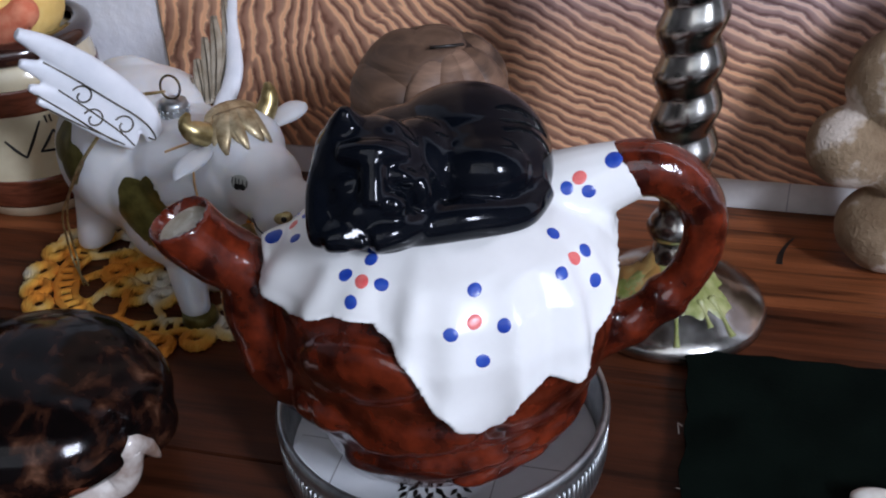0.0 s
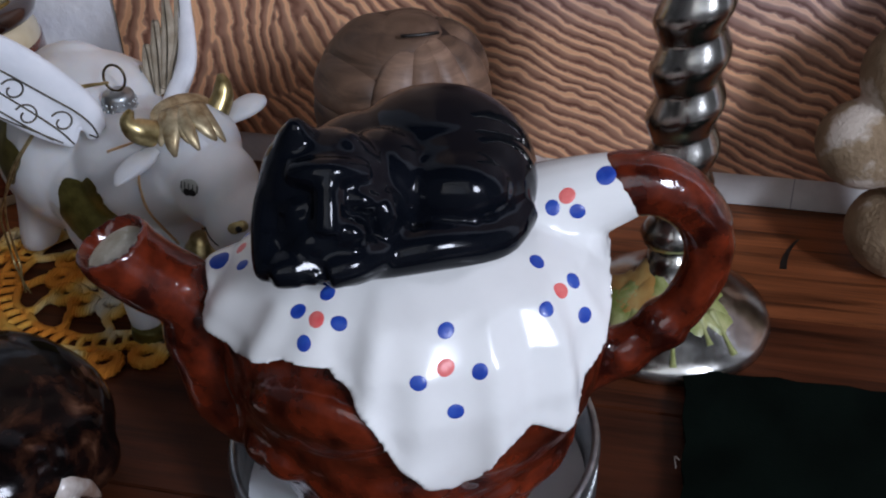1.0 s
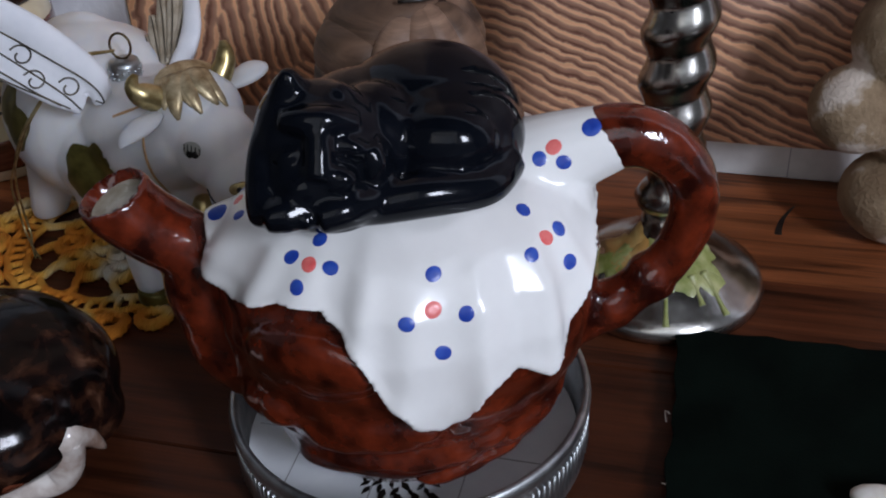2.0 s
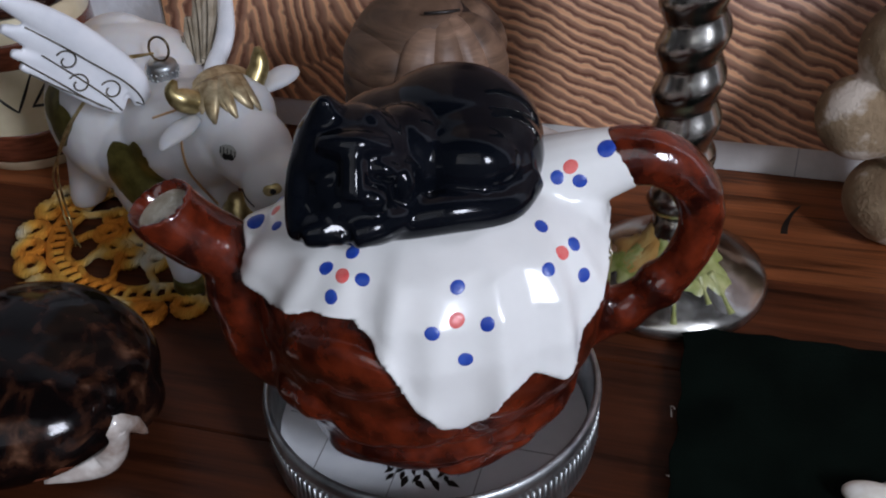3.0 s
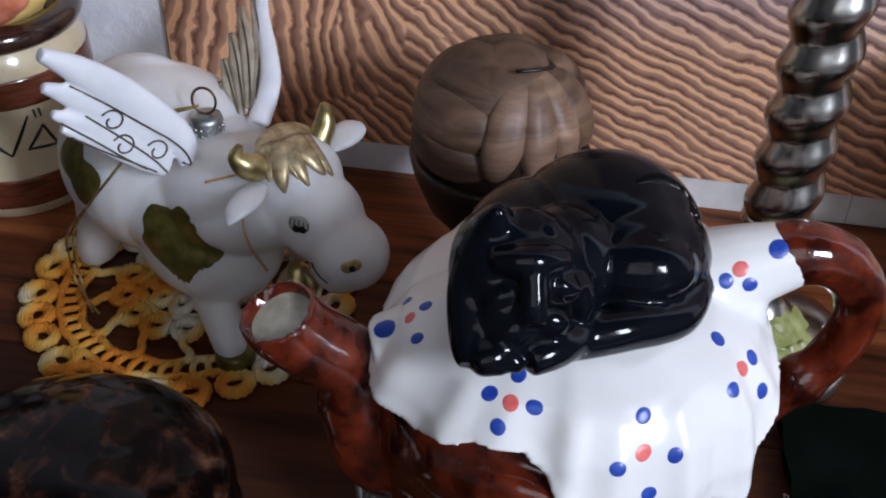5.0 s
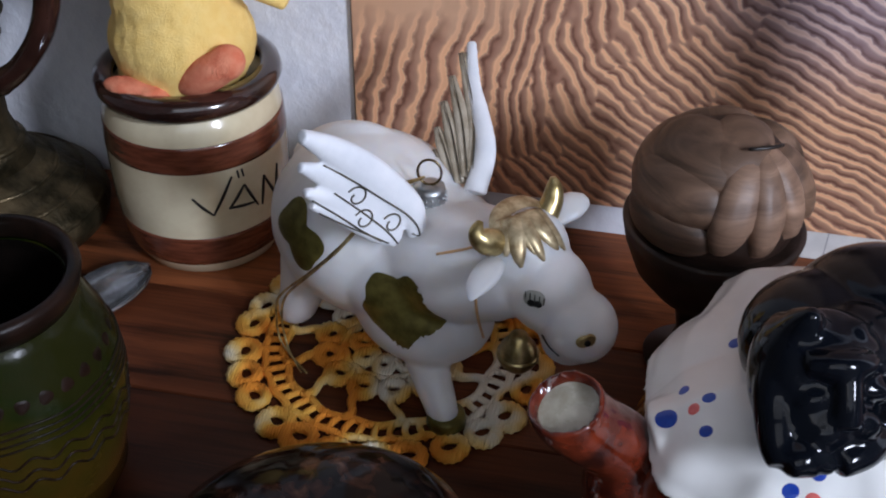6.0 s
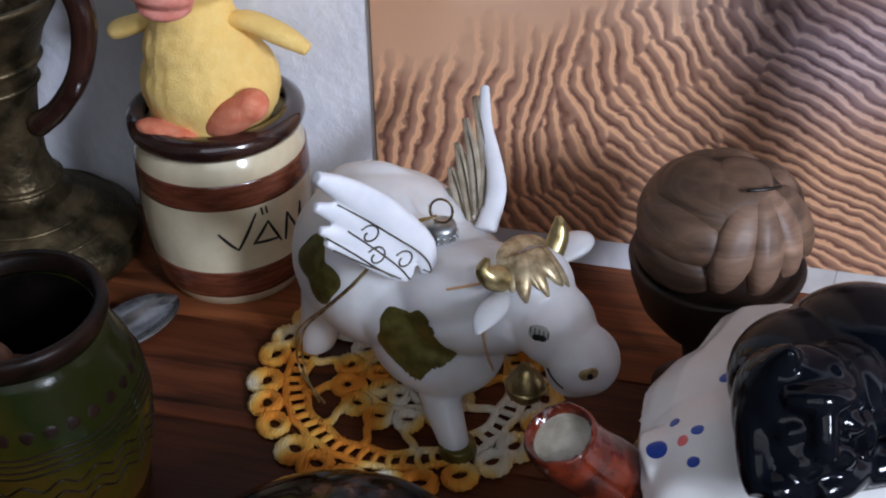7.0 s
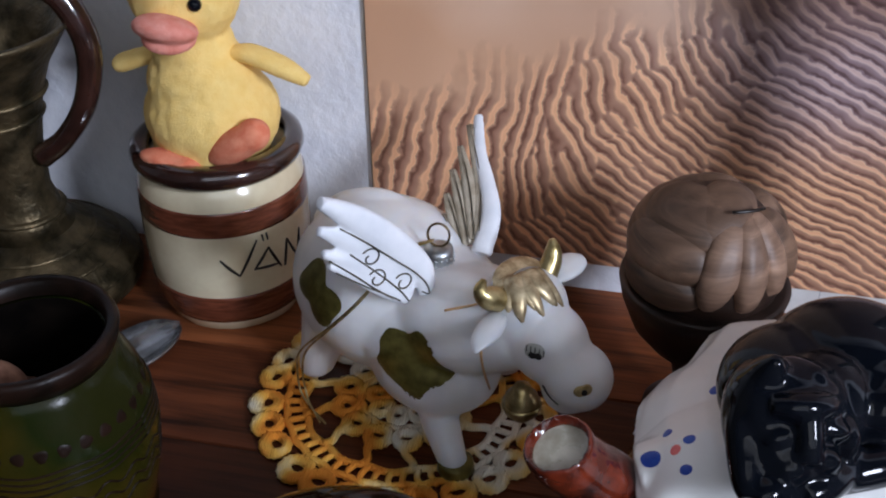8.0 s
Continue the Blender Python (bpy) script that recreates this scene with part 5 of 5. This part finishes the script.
part("ewer_neck", lathe([(1.6, 2.35), (1.3, 2.9), (1.05, 3.8), (1.1, 5.2), (1.3, 6.4), (1.5, 7.2), (1.9, 8.2), (2.7, 9.4), (2.85, 9.6), (2.7, 9.65), (1.8, 8.3), (1.2, 7.0), (0.9, 5.0), (0.05, 3.0)], EX, EY, 56), M_BRASS, ewer)
for z, r in ((3.0, 1.32), (6.55, 1.36), (7.3, 1.58)):
    part("moulding", lathe([(r - 0.1, z - 0.12), (r + 0.05, z - 0.08), (r + 0.1, z), (r + 0.05, z + 0.08), (r - 0.1, z + 0.12)], EX, EY, 56, cap=False), M_BRASS, ewer)
for r, z in ((3.45, 0.95), (2.9, 1.5), (2.15, 2.0)):
    part("engraved_ring", lathe([(r - 0.06, z - 0.07), (r + 0.05, z - 0.03), (r + 0.05, z + 0.03), (r - 0.06, z + 0.07)], EX, EY, 56, cap=False), M_BRASS, ewer)
part("ewer_handle", tube([(EX + 2.5, EY - 0.2, 11.2), (EX + 3.3, EY - 0.2, 10.6), (EX + 3.75, EY - 0.2, 9.2), (EX + 3.3, EY - 0.2, 7.4), (EX + 2.3, EY - 0.2, 6.0), (EX + 1.3, EY - 0.1, 5.2)], [0.42, 0.42, 0.4, 0.36, 0.34, 0.4], 16, None, 8), M_DARKGLAZE, ewer, "dark curved handle")

# ---- silver leaf-shaped dish ----
dish = thing("metal_dish", -20.7, 6.4, 0, "small leaf-shaped silver dish with a pale hollow", "dish")
bm = bmesh.new()
axis, across = Vector((0.42, 0.9, 0.0)).normalized(), Vector((0.9, -0.42, 0)).normalized()
rings = []
for k in range(13):
    s = -1 + 2 * k / 12
    w = max(0.03, 1.0 * (1 - abs(s) ** 2.2) ** 0.7)
    c = Vector((-20.7, 6.4, 0.0)) + axis * (1.75 * s)
    prof = [(-1, 0.75), (-0.6, 0.3), (0, 0.12), (0.6, 0.3), (1, 0.75), (0.95, 0.83), (0.55, 0.42), (0, 0.24), (-0.55, 0.42), (-0.95, 0.83)]
    rings.append([c + across * (p * w) + Vector((0, 0, 0.12 + (q - 0.12) * (0.30 + 0.45 * w) + 0.18 * s * s)) for p, q in prof])
loft(bm, rings)
part("bowl", bm, varied("polished_silver", (0.26, 0.26, 0.26), (0.55, 0.56, 0.57), 0.16, metal=0.9, scale=120, relief=0.2), dish)

# ---- dark green book with a white chip on it ----
book = thing("green_book", 9, 0, 0, "worn dark green cloth-bound book with frayed edges", "book")
N = 40
edge = [(3.74 + 0.04 * (4.7 - y) + 0.05 * math.sin(k * 1.7) + (0.10 if k > 30 else 0.0) + random.uniform(-0.03, 0.03), y) for k, y in ((k, -12 + 16.7 * k / N) for k in range(N + 1))]
edge += [(3.8 + 13 * k / 24, 4.75 + 0.05 * math.sin(k * 2.1) + random.uniform(-0.03, 0.03)) for k in range(1, 25)]
edge += [(16.8, -12)]


def book_layer(z0, z1, inset):
    mid = Vector((10.5, -3.6))
    pts = [mid + (Vector(p) - mid) * (1 - inset / 6.5) for p in edge]
    return loft(bmesh.new(), [[(p.x, p.y, z) for p in pts] for z in (z0, z1)])


part("cover", book_layer(0.34, 0.42, 0.0), M_BOOK, book, smooth=False)
part("pages", book_layer(0.1, 0.345, 0.18), M_PAPER, book, "yellowed page edges", smooth=False)
part("back_cover", book_layer(0.0, 0.1, 0.06), M_BOOK, book, smooth=False)
for k in range(7):
    y = -9 + 12.5 * k / 7 + random.uniform(-0.5, 0.5)
    part("frayed_thread", tube([(3.76 + 0.04 * (4.7 - y), y, 0.4), (3.68 + 0.04 * (4.7 - y) + random.uniform(-0.06, 0.02), y + random.uniform(-0.1, 0.1), 0.4), (3.7 + 0.04 * (4.7 - y), y + random.uniform(-0.25, 0.25), 0.36)], 0.014, 5, None, 2), M_EDGE, book)
chip = thing("white_chip", 8.3, -0.35, 0.42, "small chipped white stone lying on the green book", "stone")
bm = bmesh.new()
ball(bm, (8.3, -0.45, 0.72), (0.75, 0.36, 0.3), (0, 0, -8), 14)
ball(bm, (8.7, -0.4, 0.74), (0.5, 0.38, 0.32), (0, 0, 0), 12)
part("stone", blend(bm, 0.06, 2), varied("white_stone", (0.7, 0.66, 0.58), (0.85, 0.83, 0.78), 0.6, scale=200, relief=0.4), chip)

# ---- rough beige figurine ----
def stone(name):
    m, t, b = nodes_of(name)
    v = coords(t)
    n = noise_tex(t, v, 60.0, 4)
    f = noise_tex(t, v, 900.0, 4)
    t.links.new(ramp(t, n, [(0.36, (0.17, 0.11, 0.06)), (0.52, (0.28, 0.20, 0.12)), (0.60, (0.58, 0.50, 0.42))]), b.inputs["Base Color"])
    b.inputs["Roughness"].default_value = 0.9
    bump(t, b, f, 0.8, 0.0007)
    return m


fig = thing("figurine", 8.9, 10.4, 0, "rough beige rounded figurine beside the wall", "figurine")
bm = bmesh.new()
ball(bm, (9.2, 10.4, 1.35), (1.55, 1.3, 1.35), (0, 10, 0), 24)
ball(bm, (7.75, 10.2, 4.0), (1.25, 1.1, 1.2), (0, 20, 0), 24)
ball(bm, (9.3, 10.6, 3.6), (1.4, 1.2, 1.3), (0, 0, 0), 24)
ball(bm, (9.05, 10.5, 6.0), (1.75, 1.3, 1.6), (0, -25, 0), 24)
ball(bm, (10.6, 10.6, 7.6), (1.5, 1.3, 1.5), (0, 0, 0), 24)
part("figure", blend(bm, 0.1, 3), stone("rough_stone"), fig)

# ---- a dark scratch burnt into the board ----
mark = thing("board_mark", 6.4, 10.4, 0, "dark curved burn mark on the board", "mark", kind="structure")
bm = bmesh.new()
vs = []
for k in range(13):
    f = k / 12
    x, y, w = 6.25 + 0.45 * f * f + 0.02, 10.0 + 1.6 * f, 0.09 * (1 - 0.75 * f) + 0.015
    vs.append((bm.verts.new((x - w, y, 0.004)), bm.verts.new((x + w, y, 0.004))))
for (a, b), (c, d) in zip(vs, vs[1:]):
    bm.faces.new((a, b, d, c))
part("burn", bm, M_INK, mark, smooth=False)

# ---- boards of the shelf ----
SEAMS = [13.28, 7.75, 3.45, -1.2, -6.0, -11.0, -16.0, -21.0, -26.0]
for y1, y0 in zip(SEAMS, SEAMS[1:]):
    bm = boxed(-60, 60, y0 + 0.02, y1 - 0.02, -0.6, 0.0, bevel=0.03)
    # plank colour and fading light together: brightest at the wall
    part("plank", bm, M_BACK if y1 > 10 else M_WOOD if y1 > 5 else M_DIM, shelf, smooth=False)
